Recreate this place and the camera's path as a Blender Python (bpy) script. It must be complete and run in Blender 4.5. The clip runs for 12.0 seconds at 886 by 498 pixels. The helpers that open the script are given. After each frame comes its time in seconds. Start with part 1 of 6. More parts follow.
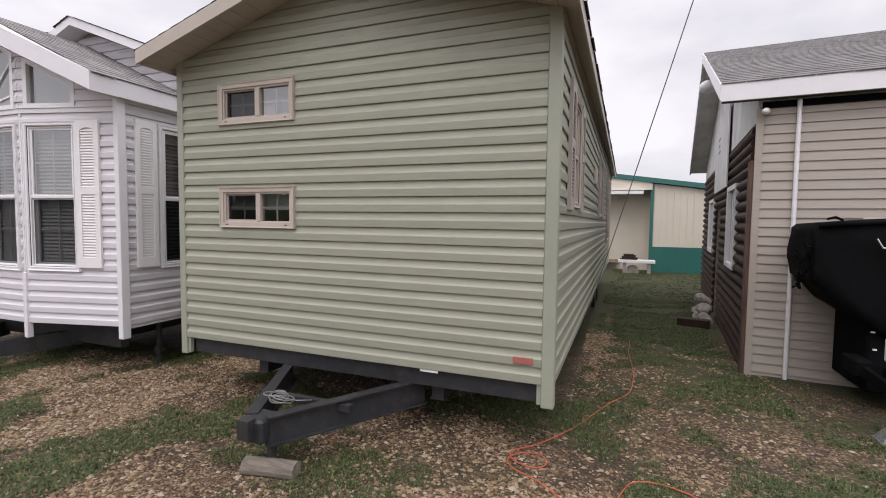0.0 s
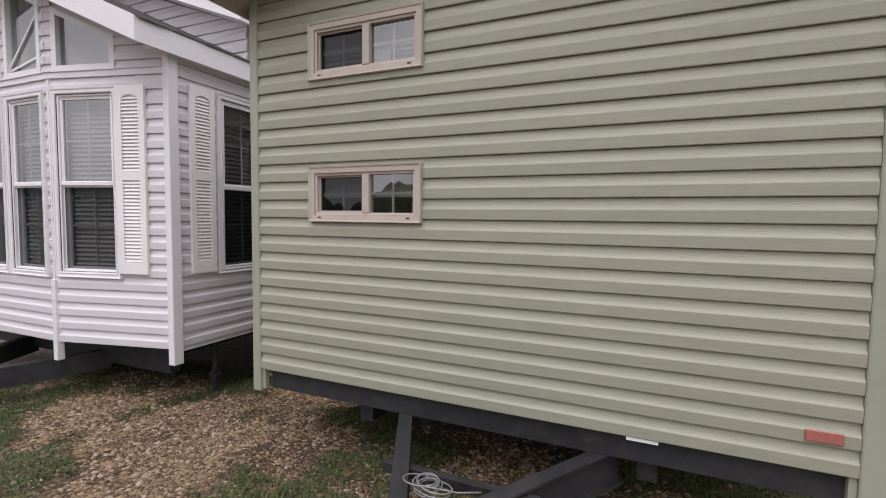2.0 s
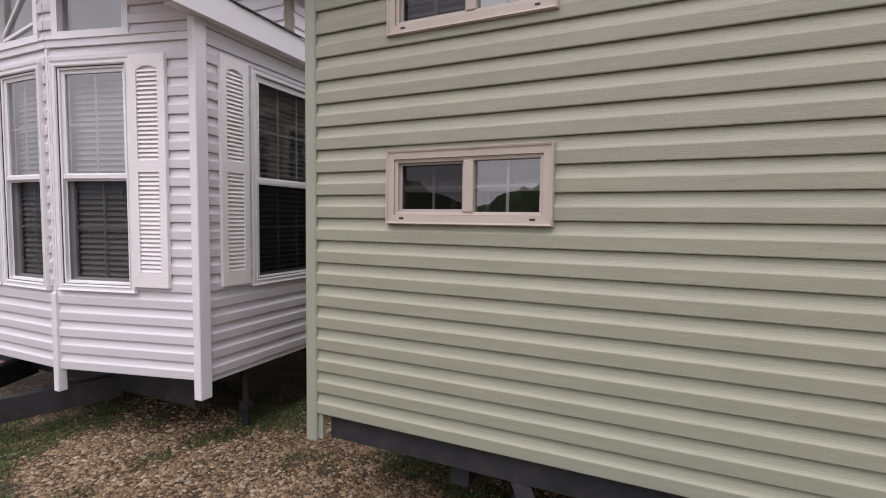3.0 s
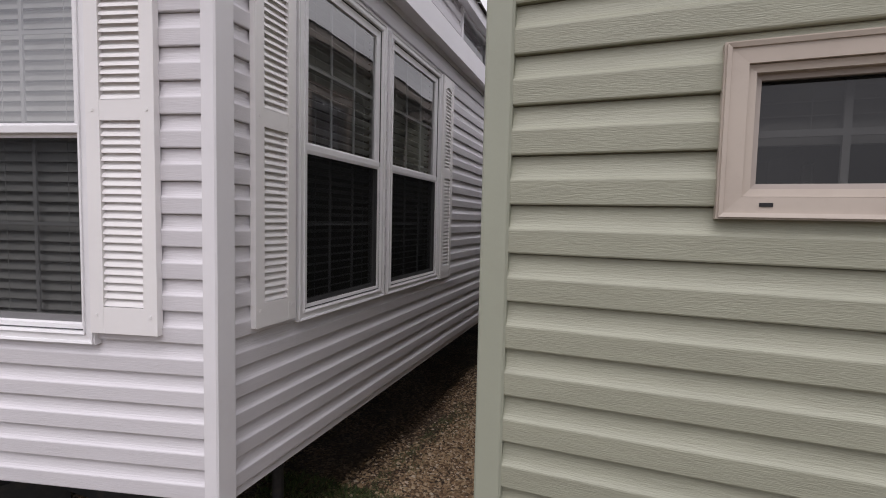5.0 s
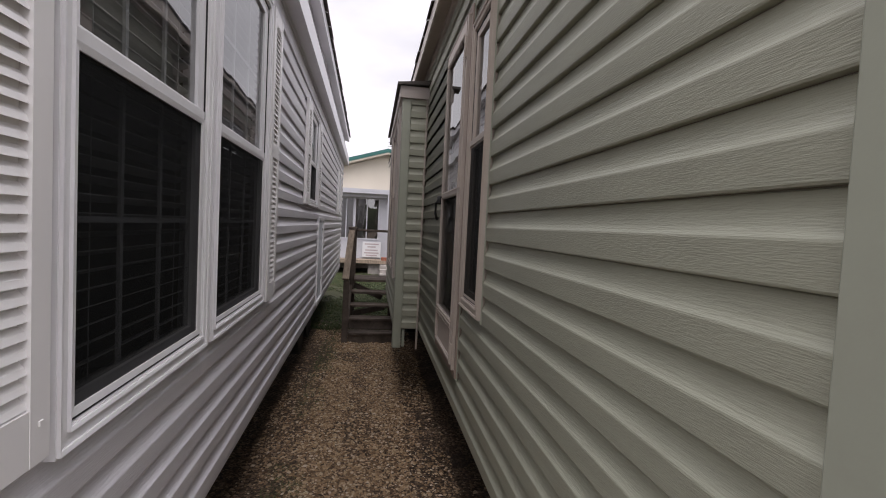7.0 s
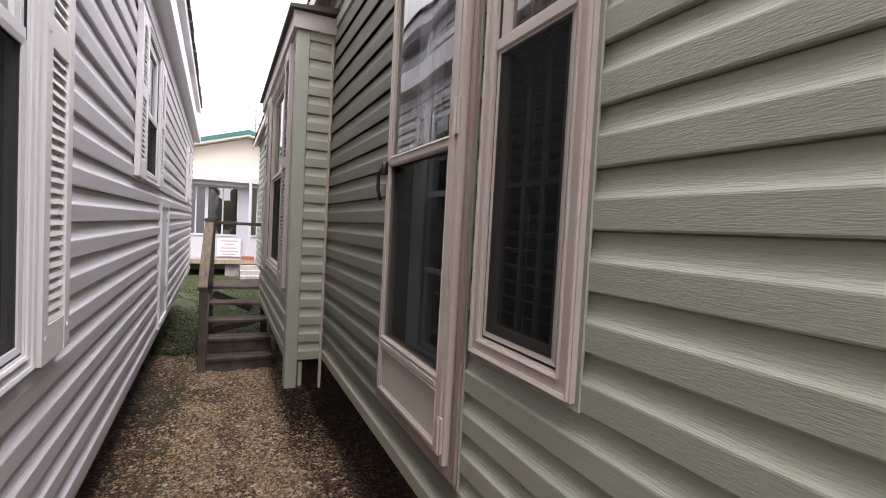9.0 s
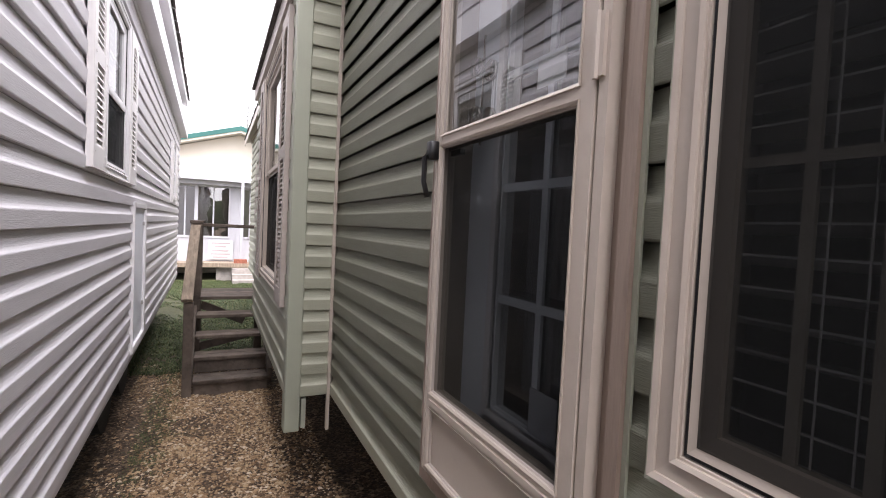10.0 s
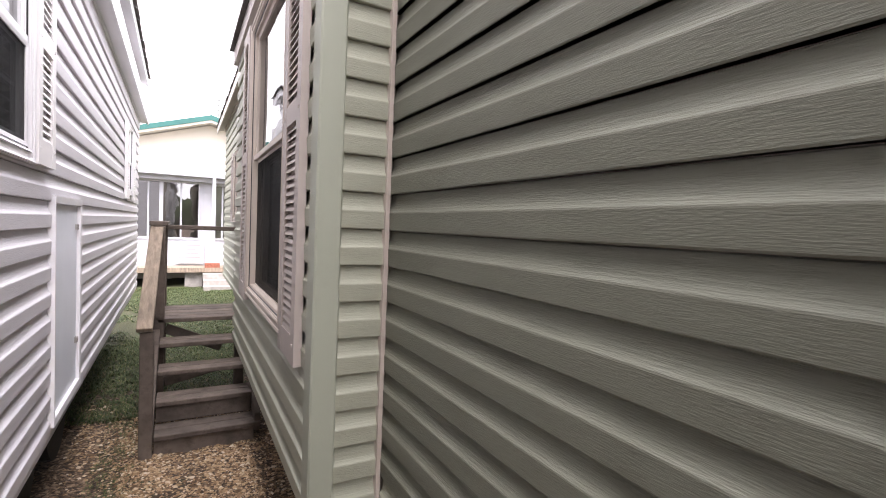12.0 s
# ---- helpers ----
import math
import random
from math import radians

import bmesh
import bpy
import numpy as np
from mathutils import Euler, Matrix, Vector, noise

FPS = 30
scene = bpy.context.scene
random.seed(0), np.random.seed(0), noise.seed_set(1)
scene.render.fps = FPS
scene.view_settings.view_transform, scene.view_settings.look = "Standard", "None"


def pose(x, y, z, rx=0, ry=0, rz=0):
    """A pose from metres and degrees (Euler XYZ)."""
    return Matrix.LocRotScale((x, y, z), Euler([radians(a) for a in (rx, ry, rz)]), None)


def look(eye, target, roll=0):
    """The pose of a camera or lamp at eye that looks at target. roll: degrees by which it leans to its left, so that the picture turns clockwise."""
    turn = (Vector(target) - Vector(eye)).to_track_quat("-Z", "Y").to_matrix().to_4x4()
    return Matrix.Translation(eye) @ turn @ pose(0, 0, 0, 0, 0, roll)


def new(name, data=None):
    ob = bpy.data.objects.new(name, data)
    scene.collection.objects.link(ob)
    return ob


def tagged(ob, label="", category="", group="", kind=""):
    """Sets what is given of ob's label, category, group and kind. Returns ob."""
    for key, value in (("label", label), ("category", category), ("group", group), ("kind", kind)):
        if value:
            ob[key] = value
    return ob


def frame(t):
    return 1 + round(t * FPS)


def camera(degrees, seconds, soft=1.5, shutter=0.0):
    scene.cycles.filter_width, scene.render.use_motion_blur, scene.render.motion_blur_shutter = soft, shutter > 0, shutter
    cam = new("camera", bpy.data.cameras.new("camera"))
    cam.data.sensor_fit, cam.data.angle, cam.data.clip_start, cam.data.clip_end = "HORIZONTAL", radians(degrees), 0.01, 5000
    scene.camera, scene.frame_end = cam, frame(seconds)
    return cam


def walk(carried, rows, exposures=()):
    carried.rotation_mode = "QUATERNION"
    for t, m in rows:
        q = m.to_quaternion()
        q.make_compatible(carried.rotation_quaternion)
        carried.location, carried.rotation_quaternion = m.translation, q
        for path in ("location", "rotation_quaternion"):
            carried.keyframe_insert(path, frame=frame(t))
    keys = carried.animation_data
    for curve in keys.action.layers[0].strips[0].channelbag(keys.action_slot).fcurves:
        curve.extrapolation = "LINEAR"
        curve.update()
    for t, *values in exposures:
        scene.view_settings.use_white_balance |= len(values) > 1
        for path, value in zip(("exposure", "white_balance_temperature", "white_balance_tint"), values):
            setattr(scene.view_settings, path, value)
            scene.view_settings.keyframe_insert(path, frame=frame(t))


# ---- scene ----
cam = camera(86.8, 12.0, soft=1.0)
METRES, EYE, TILT, LEAN, TURN = 8.64, 1.625, 0.0, 0.0, 21.2
ROWS = [
    (0.0, 0.0, 0.0, 0.0, 0.04, -3.37, -0.73),
    (0.5, -0.0177, 0.0273, -0.0007, 0.76, -3.42, -0.77),
    (1.0, -0.0483, 0.0566, 0.0009, 1.25, -3.48, -0.77),
    (1.5, -0.0783, 0.1006, -0.0043, 1.65, -3.54, -0.77),
    (2.0, -0.1165, 0.1407, -0.0064, 2.73, -3.58, -0.74),
    (2.5, -0.1542, 0.1825, -0.0076, 3.02, -3.59, -0.75),
    (3.0, -0.1882, 0.2263, -0.0064, 3.29, -3.58, -0.77),
    (3.5, -0.2246, 0.2643, -0.0077, 3.46, -3.61, -0.78),
    (5.5, -0.3288, 0.4146, -0.012, -5.24, -3.41, -1.9),
    (6.0, -0.3528, 0.4414, -0.0135, -14.42, -3.01, -2.6),
    (6.5, -0.3628, 0.4737, -0.0148, -27.0, -2.73, -3.0),
    (7.0, -0.3586, 0.5043, -0.0126, -29.79, -2.7, -2.9),
    (7.5, -0.3622, 0.5375, -0.0126, -34.88, -2.53, -3.1),
    (9.5, -0.3087, 0.6858, -0.0221, -47.12, -2.31, -2.95),
    (10.0, -0.2906, 0.7181, -0.0185, -47.01, -2.32, -2.77),
    (10.5, -0.2803, 0.7522, -0.0165, -47.52, -2.34, -2.64),
    (11.0, -0.2654, 0.7798, -0.0183, -49.72, -2.34, -2.57),
    (11.5, -0.2495, 0.8034, -0.0165, -50.0, -2.37, -2.4),
    (12.0, -0.2413, 0.8442, -0.0172, -50.07, -2.44, -2.42),
]
EXPOSURES = [(0.0, -0.06, 6500, 16), (2.5, -0.06, 6500, 18), (3.7, -0.1, 6500, 21), (5.5, -0.25, 6500, 16), (6.5, -0.2, 6500, 16), (7.5, 0.55, 6500, 18), (9.5, 1.25, 6500, 18), (11.0, 1.76, 6500, 18), (12.0, 1.8, 6500, 19)]
walk(cam, [(t, pose(0, 0, EYE, TILT, LEAN, TURN) @ pose(METRES * x, METRES * y, METRES * z, 90 + pitch, roll, yaw)) for t, x, y, z, yaw, pitch, roll in ROWS], EXPOSURES)

# ---- world and sun: a bright overcast sky ----
world = bpy.data.worlds.new("overcast_sky")
scene.world = world
world.use_nodes = True
wt = world.node_tree
wt.nodes.clear()
w_out = wt.nodes.new("ShaderNodeOutputWorld")
w_bg = wt.nodes.new("ShaderNodeBackground")
w_sky = wt.nodes.new("ShaderNodeTexSky")
w_sky.sky_type = "NISHITA"
w_sky.sun_disc = False
w_sky.sun_elevation = radians(59.0)
w_sky.sun_rotation = radians(176.8)
w_co = wt.nodes.new("ShaderNodeTexCoord")
w_map = wt.nodes.new("ShaderNodeMapping")
w_map.inputs["Scale"].default_value = (1.0, 1.0, 2.6)
w_noise = wt.nodes.new("ShaderNodeTexNoise")
w_noise.inputs["Scale"].default_value = 1.7
w_noise.inputs["Detail"].default_value = 5.0
w_noise.inputs["Roughness"].default_value = 0.5
w_ramp = wt.nodes.new("ShaderNodeValToRGB")
w_ramp.color_ramp.elements[0].position, w_ramp.color_ramp.elements[0].color = 0.33, (5.2, 5.25, 5.6, 1)
w_ramp.color_ramp.elements[1].position, w_ramp.color_ramp.elements[1].color = 0.64, (9.4, 9.4, 9.6, 1)
w_mix = wt.nodes.new("ShaderNodeMix")
w_mix.data_type = "RGBA"
w_mix.inputs[0].default_value = 0.93
wt.links.new(w_co.outputs["Generated"], w_map.inputs["Vector"])
wt.links.new(w_map.outputs["Vector"], w_noise.inputs["Vector"])
wt.links.new(w_noise.outputs["Fac"], w_ramp.inputs["Fac"])
wt.links.new(w_sky.outputs["Color"], w_mix.inputs[6])
wt.links.new(w_ramp.outputs["Color"], w_mix.inputs[7])
w_sep = wt.nodes.new("ShaderNodeSeparateXYZ")
wt.links.new(w_co.outputs["Generated"], w_sep.inputs["Vector"])
w_grad = wt.nodes.new("ShaderNodeMapRange")
w_grad.interpolation_type = "SMOOTHSTEP"
w_grad.inputs["From Min"].default_value, w_grad.inputs["From Max"].default_value = 0.3, 1.0
w_grad.inputs["To Min"].default_value, w_grad.inputs["To Max"].default_value = 1.28, 3.5
wt.links.new(w_sep.outputs["Z"], w_grad.inputs["Value"])
w_mul = wt.nodes.new("ShaderNodeVectorMath")
w_mul.operation = "SCALE"
wt.links.new(w_mix.outputs[2], w_mul.inputs[0])
w_side = wt.nodes.new("ShaderNodeMapRange")
w_side.inputs["From Min"].default_value, w_side.inputs["From Max"].default_value = -1.0, 1.0
w_side.inputs["To Min"].default_value, w_side.inputs["To Max"].default_value = 1.12, 0.86
wt.links.new(w_sep.outputs["Y"], w_side.inputs["Value"])
w_both = wt.nodes.new("ShaderNodeMath")
w_both.operation = "MULTIPLY"
wt.links.new(w_grad.outputs["Result"], w_both.inputs[0])
wt.links.new(w_side.outputs["Result"], w_both.inputs[1])
wt.links.new(w_both.outputs[0], w_mul.inputs["Scale"])
wt.links.new(w_mul.outputs["Vector"], w_bg.inputs["Color"])
w_bg.inputs["Strength"].default_value = 0.1
wt.links.new(w_bg.outputs["Background"], w_out.inputs["Surface"])

sun_data = bpy.data.lights.new("sun", "SUN")
sun_data.energy, sun_data.angle, sun_data.color = 0.9, radians(40), (1.0, 0.97, 0.93)
sun = new("sun", sun_data)
sun.matrix_world = look((-3.6, -3.2, 12.0), (-4, 4, 0))


# ---- materials ----
def material(name, color, rough=0.6, metal=0.0, vary=0.12, scale=3.0, bump=0.0, bump_scale=60.0, stretch=(1, 1, 1), dirt=0.0, dirt_color=(0.1, 0.08, 0.06), rnd=0.0, spec=0.5):
    """A painted or plain surface: large blotches, fine grain, optional dirt and a tint for each piece."""
    m = bpy.data.materials.new(name)
    m.use_nodes = True
    nt = m.node_tree
    b = nt.nodes["Principled BSDF"]
    b.inputs["Roughness"].default_value = rough
    b.inputs["Metallic"].default_value = metal
    b.inputs["Specular IOR Level"].default_value = spec
    co = nt.nodes.new("ShaderNodeTexCoord")
    mp = nt.nodes.new("ShaderNodeMapping")
    mp.inputs["Scale"].default_value = stretch
    nt.links.new(co.outputs["Object"], mp.inputs["Vector"])
    n1 = nt.nodes.new("ShaderNodeTexNoise")
    n1.inputs["Scale"].default_value, n1.inputs["Detail"].default_value = scale, 6
    nt.links.new(mp.outputs["Vector"], n1.inputs["Vector"])
    r1 = nt.nodes.new("ShaderNodeValToRGB")
    lo, hi = 1 - vary, 1 + vary
    r1.color_ramp.elements[0].position, r1.color_ramp.elements[0].color = 0.3, (color[0] * lo, color[1] * lo, color[2] * lo, 1)
    r1.color_ramp.elements[1].position, r1.color_ramp.elements[1].color = 0.7, (color[0] * hi, color[1] * hi, color[2] * hi, 1)
    nt.links.new(n1.outputs["Fac"], r1.inputs["Fac"])
    last = r1.outputs["Color"]
    n2 = nt.nodes.new("ShaderNodeTexNoise")
    n2.inputs["Scale"].default_value, n2.inputs["Detail"].default_value = bump_scale, 4
    nt.links.new(mp.outputs["Vector"], n2.inputs["Vector"])
    if dirt:
        n3 = nt.nodes.new("ShaderNodeTexNoise")
        n3.inputs["Scale"].default_value, n3.inputs["Detail"].default_value, n3.inputs["Roughness"].default_value = scale * 2.3, 8, 0.7
        nt.links.new(mp.outputs["Vector"], n3.inputs["Vector"])
        r3 = nt.nodes.new("ShaderNodeValToRGB")
        r3.color_ramp.elements[0].position, r3.color_ramp.elements[0].color = 0.5, (0, 0, 0, 1)
        r3.color_ramp.elements[1].position, r3.color_ramp.elements[1].color = 0.75, (dirt, dirt, dirt, 1)
        nt.links.new(n3.outputs["Fac"], r3.inputs["Fac"])
        mx = nt.nodes.new("ShaderNodeMix")
        mx.data_type = "RGBA"
        nt.links.new(r3.outputs["Color"], mx.inputs[0])
        nt.links.new(last, mx.inputs[6])
        mx.inputs[7].default_value = (*dirt_color, 1)
        last = mx.outputs[2]
    if rnd:
        oi = nt.nodes.new("ShaderNodeObjectInfo")
        hs = nt.nodes.new("ShaderNodeHueSaturation")
        ma = nt.nodes.new("ShaderNodeMapRange")
        ma.inputs["To Min"].default_value, ma.inputs["To Max"].default_value = 1 - rnd, 1 + rnd
        nt.links.new(oi.outputs["Random"], ma.inputs["Value"])
        nt.links.new(ma.outputs["Result"], hs.inputs["Value"])
        nt.links.new(last, hs.inputs["Color"])
        last = hs.outputs["Color"]
    nt.links.new(last, b.inputs["Base Color"])
    if bump:
        bp = nt.nodes.new("ShaderNodeBump")
        bp.inputs["Strength"].default_value, bp.inputs["Distance"].default_value = bump, 0.004
        nt.links.new(n2.outputs["Fac"], bp.inputs["Height"])
        nt.links.new(bp.outputs["Normal"], b.inputs["Normal"])
    return m


def glass_material(name, tint=(1, 1, 1), rough=0.0, ior=2.2):
    m = bpy.data.materials.new(name)
    m.use_nodes = True
    nt = m.node_tree
    nt.nodes.clear()
    out = nt.nodes.new("ShaderNodeOutputMaterial")
    tr = nt.nodes.new("ShaderNodeBsdfTransparent")
    tr.inputs["Color"].default_value = (*tint, 1)
    gl = nt.nodes.new("ShaderNodeBsdfGlossy")
    gl.inputs["Roughness"].default_value = rough
    co = nt.nodes.new("ShaderNodeTexCoord")
    nz = nt.nodes.new("ShaderNodeTexNoise")
    nz.inputs["Scale"].default_value, nz.inputs["Detail"].default_value = 2.2, 1.0
    bp = nt.nodes.new("ShaderNodeBump")
    bp.inputs["Strength"].default_value, bp.inputs["Distance"].default_value = 0.06, 0.05
    nt.links.new(co.outputs["Object"], nz.inputs["Vector"])
    nt.links.new(nz.outputs["Fac"], bp.inputs["Height"])
    nt.links.new(bp.outputs["Normal"], gl.inputs["Normal"])
    fr = nt.nodes.new("ShaderNodeFresnel")
    fr.inputs["IOR"].default_value = ior
    mx = nt.nodes.new("ShaderNodeMixShader")
    nt.links.new(fr.outputs["Fac"], mx.inputs[0])
    nt.links.new(tr.outputs["BSDF"], mx.inputs[1])
    nt.links.new(gl.outputs["BSDF"], mx.inputs[2])
    nt.links.new(mx.outputs["Shader"], out.inputs["Surface"])
    return m


def screen_material(name, color, see):
    """Woven insect screen: so much of it is open."""
    m = bpy.data.materials.new(name)
    m.use_nodes = True
    nt = m.node_tree
    b = nt.nodes["Principled BSDF"]
    b.inputs["Base Color"].default_value = (*color, 1)
    b.inputs["Roughness"].default_value = 0.75
    b.inputs["Specular IOR Level"].default_value = 0.05
    tr = nt.nodes.new("ShaderNodeBsdfTransparent")
    mx = nt.nodes.new("ShaderNodeMixShader")
    mx.inputs[0].default_value = see
    nt.links.new(b.outputs["BSDF"], mx.inputs[1])
    nt.links.new(tr.outputs["BSDF"], mx.inputs[2])
    nt.links.new(mx.outputs["Shader"], nt.nodes["Material Output"].inputs["Surface"])
    return m


M_GREEN = material("sage_vinyl", (0.310, 0.316, 0.242), 0.5, vary=0.05, scale=1.3, bump=0.36, bump_scale=14, stretch=(3.0, 3.0, 30), dirt=0.25, dirt_color=(0.2, 0.19, 0.14), rnd=0.025)
M_GREEN_POST = material("sage_vinyl_trim", (0.31, 0.325, 0.255), 0.5, vary=0.04, scale=2, bump=0.15, bump_scale=30, dirt=0.2, dirt_color=(0.22, 0.2, 0.16))
M_WHITE = material("white_vinyl", (0.65, 0.63, 0.65), 0.5, vary=0.03, scale=1.5, bump=0.3, bump_scale=12, stretch=(2.0, 2.0, 28), dirt=0.15, dirt_color=(0.45, 0.43, 0.42), rnd=0.02)
M_WHITE_POST = material("white_vinyl_trim", (0.74, 0.725, 0.74), 0.45, vary=0.03, scale=2, dirt=0.15, dirt_color=(0.5, 0.47, 0.45))
M_SHUTTER = material("white_shutter_plastic", (0.8, 0.78, 0.77), 0.45, vary=0.03, scale=3, bump=0.1, bump_scale=40)
M_TAN = material("tan_vinyl_trim", (0.455, 0.395, 0.335), 0.45, vary=0.05, scale=3, bump=0.12, bump_scale=40, dirt=0.25, dirt_color=(0.28, 0.22, 0.18))
M_TAUPE = material("taupe_shutter_plastic", (0.36, 0.315, 0.28), 0.5, vary=0.05, scale=3, bump=0.12, bump_scale=40)
M_BROWN = material("brown_jamb_paint", (0.27, 0.205, 0.165), 0.55, vary=0.1, scale=4, bump=0.3, bump_scale=25, stretch=(4, 4, 0.4), dirt=0.4, dirt_color=(0.12, 0.085, 0.065))
M_WINDOW = material("white_window_vinyl", (0.78, 0.77, 0.78), 0.35, vary=0.03, scale=4, dirt=0.15, dirt_color=(0.45, 0.43, 0.42))
M_BLIND = material("white_blind_slat", (0.82, 0.81, 0.80), 0.5, vary=0.05)
M_GLASS = glass_material("window_glass", (0.86, 0.89, 0.88), 0.0, 3.2)
M_GLASS_COATED = glass_material("coated_window_glass", (0.72, 0.75, 0.75), 0.0, 3.2)
M_GLASS_LOW = glass_material("window_glass_behind_screen", (0.8, 0.83, 0.83), 0.0, 1.5)
M_SCREEN = screen_material("insect_screen", (0.009, 0.0095, 0.0095), 0.15)
M_SCREEN_DOOR = screen_material("door_screen", (0.004, 0.004, 0.0045), 0.42)
M_ROOM = material("room_paint", (0.3, 0.28, 0.26), 0.8, vary=0.1)
M_WALLCORE = material("wall_sheathing", (0.25, 0.22, 0.18), 0.85, vary=0.1)
M_STEEL = material("black_painted_steel", (0.02, 0.021, 0.024), 0.55, metal=0.0, vary=0.3, scale=5, bump=0.4, bump_scale=50, dirt=0.6, dirt_color=(0.07, 0.055, 0.045))
M_SHINGLE = material("grey_asphalt_shingle", (0.195, 0.185, 0.178), 0.9, vary=0.3, scale=5, bump=0.8, bump_scale=180, rnd=0.2)
M_SHINGLE_DARK = material("brown_asphalt_shingle", (0.07, 0.06, 0.052), 0.9, vary=0.3, scale=14, bump=0.8, bump_scale=180, rnd=0.2)
M_WOOD = material("weathered_grey_wood", (0.115, 0.09, 0.072), 0.85, vary=0.35, scale=6, bump=0.9, bump_scale=30, stretch=(1, 1, 1), dirt=0.8, dirt_color=(0.045, 0.034, 0.027), rnd=0.25)
M_WOOD_LIGHT = material("weathered_tan_wood", (0.33, 0.26, 0.19), 0.85, vary=0.3, scale=7, bump=0.9, bump_scale=30, stretch=(4, 4, 0.6), dirt=0.6, dirt_color=(0.13, 0.1, 0.08), rnd=0.15)
M_BLOCK = material("weathered_block_wood", (0.2, 0.175, 0.14), 0.9, vary=0.35, scale=6, bump=0.9, bump_scale=30, stretch=(0.6, 4, 4), dirt=0.7, dirt_color=(0.07, 0.06, 0.045))
M_RAIL = material("weathered_rail_wood", (0.21, 0.165, 0.12), 0.85, vary=0.35, scale=7, bump=0.9, bump_scale=30, stretch=(4, 1, 1), dirt=0.7, dirt_color=(0.09, 0.07, 0.055))
M_LOG = material("brown_stained_log", (0.042, 0.022, 0.017), 0.65, vary=0.35, scale=5, bump=0.6, bump_scale=20, stretch=(3, 1, 3), dirt=0.4, dirt_color=(0.03, 0.018, 0.014), rnd=0.2, spec=0.2)
M_BOARD = material("worn_brown_board", (0.12, 0.068, 0.05), 0.85, vary=0.4, scale=4, bump=0.8, bump_scale=25, stretch=(6, 6, 0.6), dirt=0.7, dirt_color=(0.05, 0.04, 0.035))
M_BEIGE = material("beige_vinyl", (0.385, 0.335, 0.285), 0.55, vary=0.06, scale=1.5, bump=0.2, bump_scale=9, stretch=(2, 2, 40), rnd=0.02)
M_CREAM = material("cream_painted_metal", (0.66, 0.60, 0.50), 0.45, vary=0.05, scale=1.0)
M_TEAL = material("teal_painted_metal", (0.03, 0.14, 0.12), 0.4, vary=0.1, scale=1.0)
M_PLY = material("weathered_white_plywood", (0.62, 0.61, 0.6), 0.7, vary=0.15, scale=2.0, dirt=0.6, dirt_color=(0.3, 0.28, 0.26), stretch=(1, 1, 0.4))
M_BLACK = material("black_plastic", (0.012, 0.012, 0.013), 0.35, vary=0.2)
M_TARP = material("black_vinyl_cover", (0.0045, 0.0045, 0.005), 0.9, vary=0.3, scale=4, bump=0.5, bump_scale=6, spec=0.08)
M_RED = material("red_reflector", (0.36, 0.13, 0.1), 0.3, vary=0.1, scale=60)
M_PLATE = material("white_sticker", (0.7, 0.7, 0.7), 0.5, vary=0.05)
M_CHROME = material("brushed_nickel", (0.62, 0.6, 0.57), 0.25, metal=1.0, vary=0.05)
M_CABLE = material("grey_wire_rope", (0.22, 0.22, 0.21), 0.5, metal=0.4, vary=0.3, scale=40)
M_CORD = material("orange_cord_jacket", (0.42, 0.095, 0.045), 0.6, vary=0.15, scale=10)
M_WIRE = material("dark_cable", (0.14, 0.13, 0.13), 0.6, vary=0.2)
M_CONCRETE = material("concrete_block", (0.36, 0.33, 0.3), 0.9, vary=0.2, scale=8, bump=0.8, bump_scale=80)
M_BRICK = material("red_brick", (0.3, 0.1, 0.06), 0.85, vary=0.2, scale=20, bump=0.5)
M_CURTAIN = material("grey_curtain", (0.32, 0.33, 0.36), 0.8, vary=0.15, scale=5)
M_DOORWHITE = material("white_door_paint", (0.76, 0.79, 0.84), 0.4, vary=0.04)
M_INK = material("grey_print", (0.45, 0.38, 0.38), 0.7, vary=0.1)
M_TYRE = material("tyre_rubber", (0.02, 0.02, 0.02), 0.8, vary=0.3, bump=0.4)
M_PORCH = material("white_porch_paint", (0.5, 0.5, 0.53), 0.5, vary=0.05, scale=2, dirt=0.2, dirt_color=(0.4, 0.38, 0.36))
M_STONE = material("pale_stone", (0.36, 0.33, 0.29), 0.9, vary=0.3, scale=9, bump=0.8, bump_scale=50)


# ---- helpers of this scene ----
class Face:
    """A vertical face: s runs along it, d out of it, z up."""

    def __init__(self, x, y, ux, uy):
        k = math.hypot(ux, uy)
        self.o, self.u = Vector((x, y, 0)), Vector((ux / k, uy / k, 0))
        self.n = Vector((self.u.y, -self.u.x, 0))

    def out(self, d):
        """The same face, moved out by d."""
        q = self.o + self.n * d
        return Face(q.x, q.y, self.u.x, self.u.y)

    def p(self, s, d, z):
        return self.o + self.u * s + self.n * d + Vector((0, 0, z))


def part(name, bm, mat, parent=None, label="", smooth=False):
    me = bpy.data.meshes.new(name)
    bmesh.ops.recalc_face_normals(bm, faces=bm.faces)
    bm.to_mesh(me)
    bm.free()
    if smooth:
        for f in me.polygons:
            f.use_smooth = True
    me.materials.append(mat)
    ob = new(name, me)
    if parent is not None:
        ob.parent = parent
        if parent.type == "EMPTY":
            ob.matrix_parent_inverse = Matrix.Translation(-parent.location)
    if label:
        ob["label"] = label
    return ob


def thing(name, at, label, category, group="", kind=""):
    e = new(name)
    e.location = at
    e.empty_display_size = 0.1
    return tagged(e, label, category, group, kind)


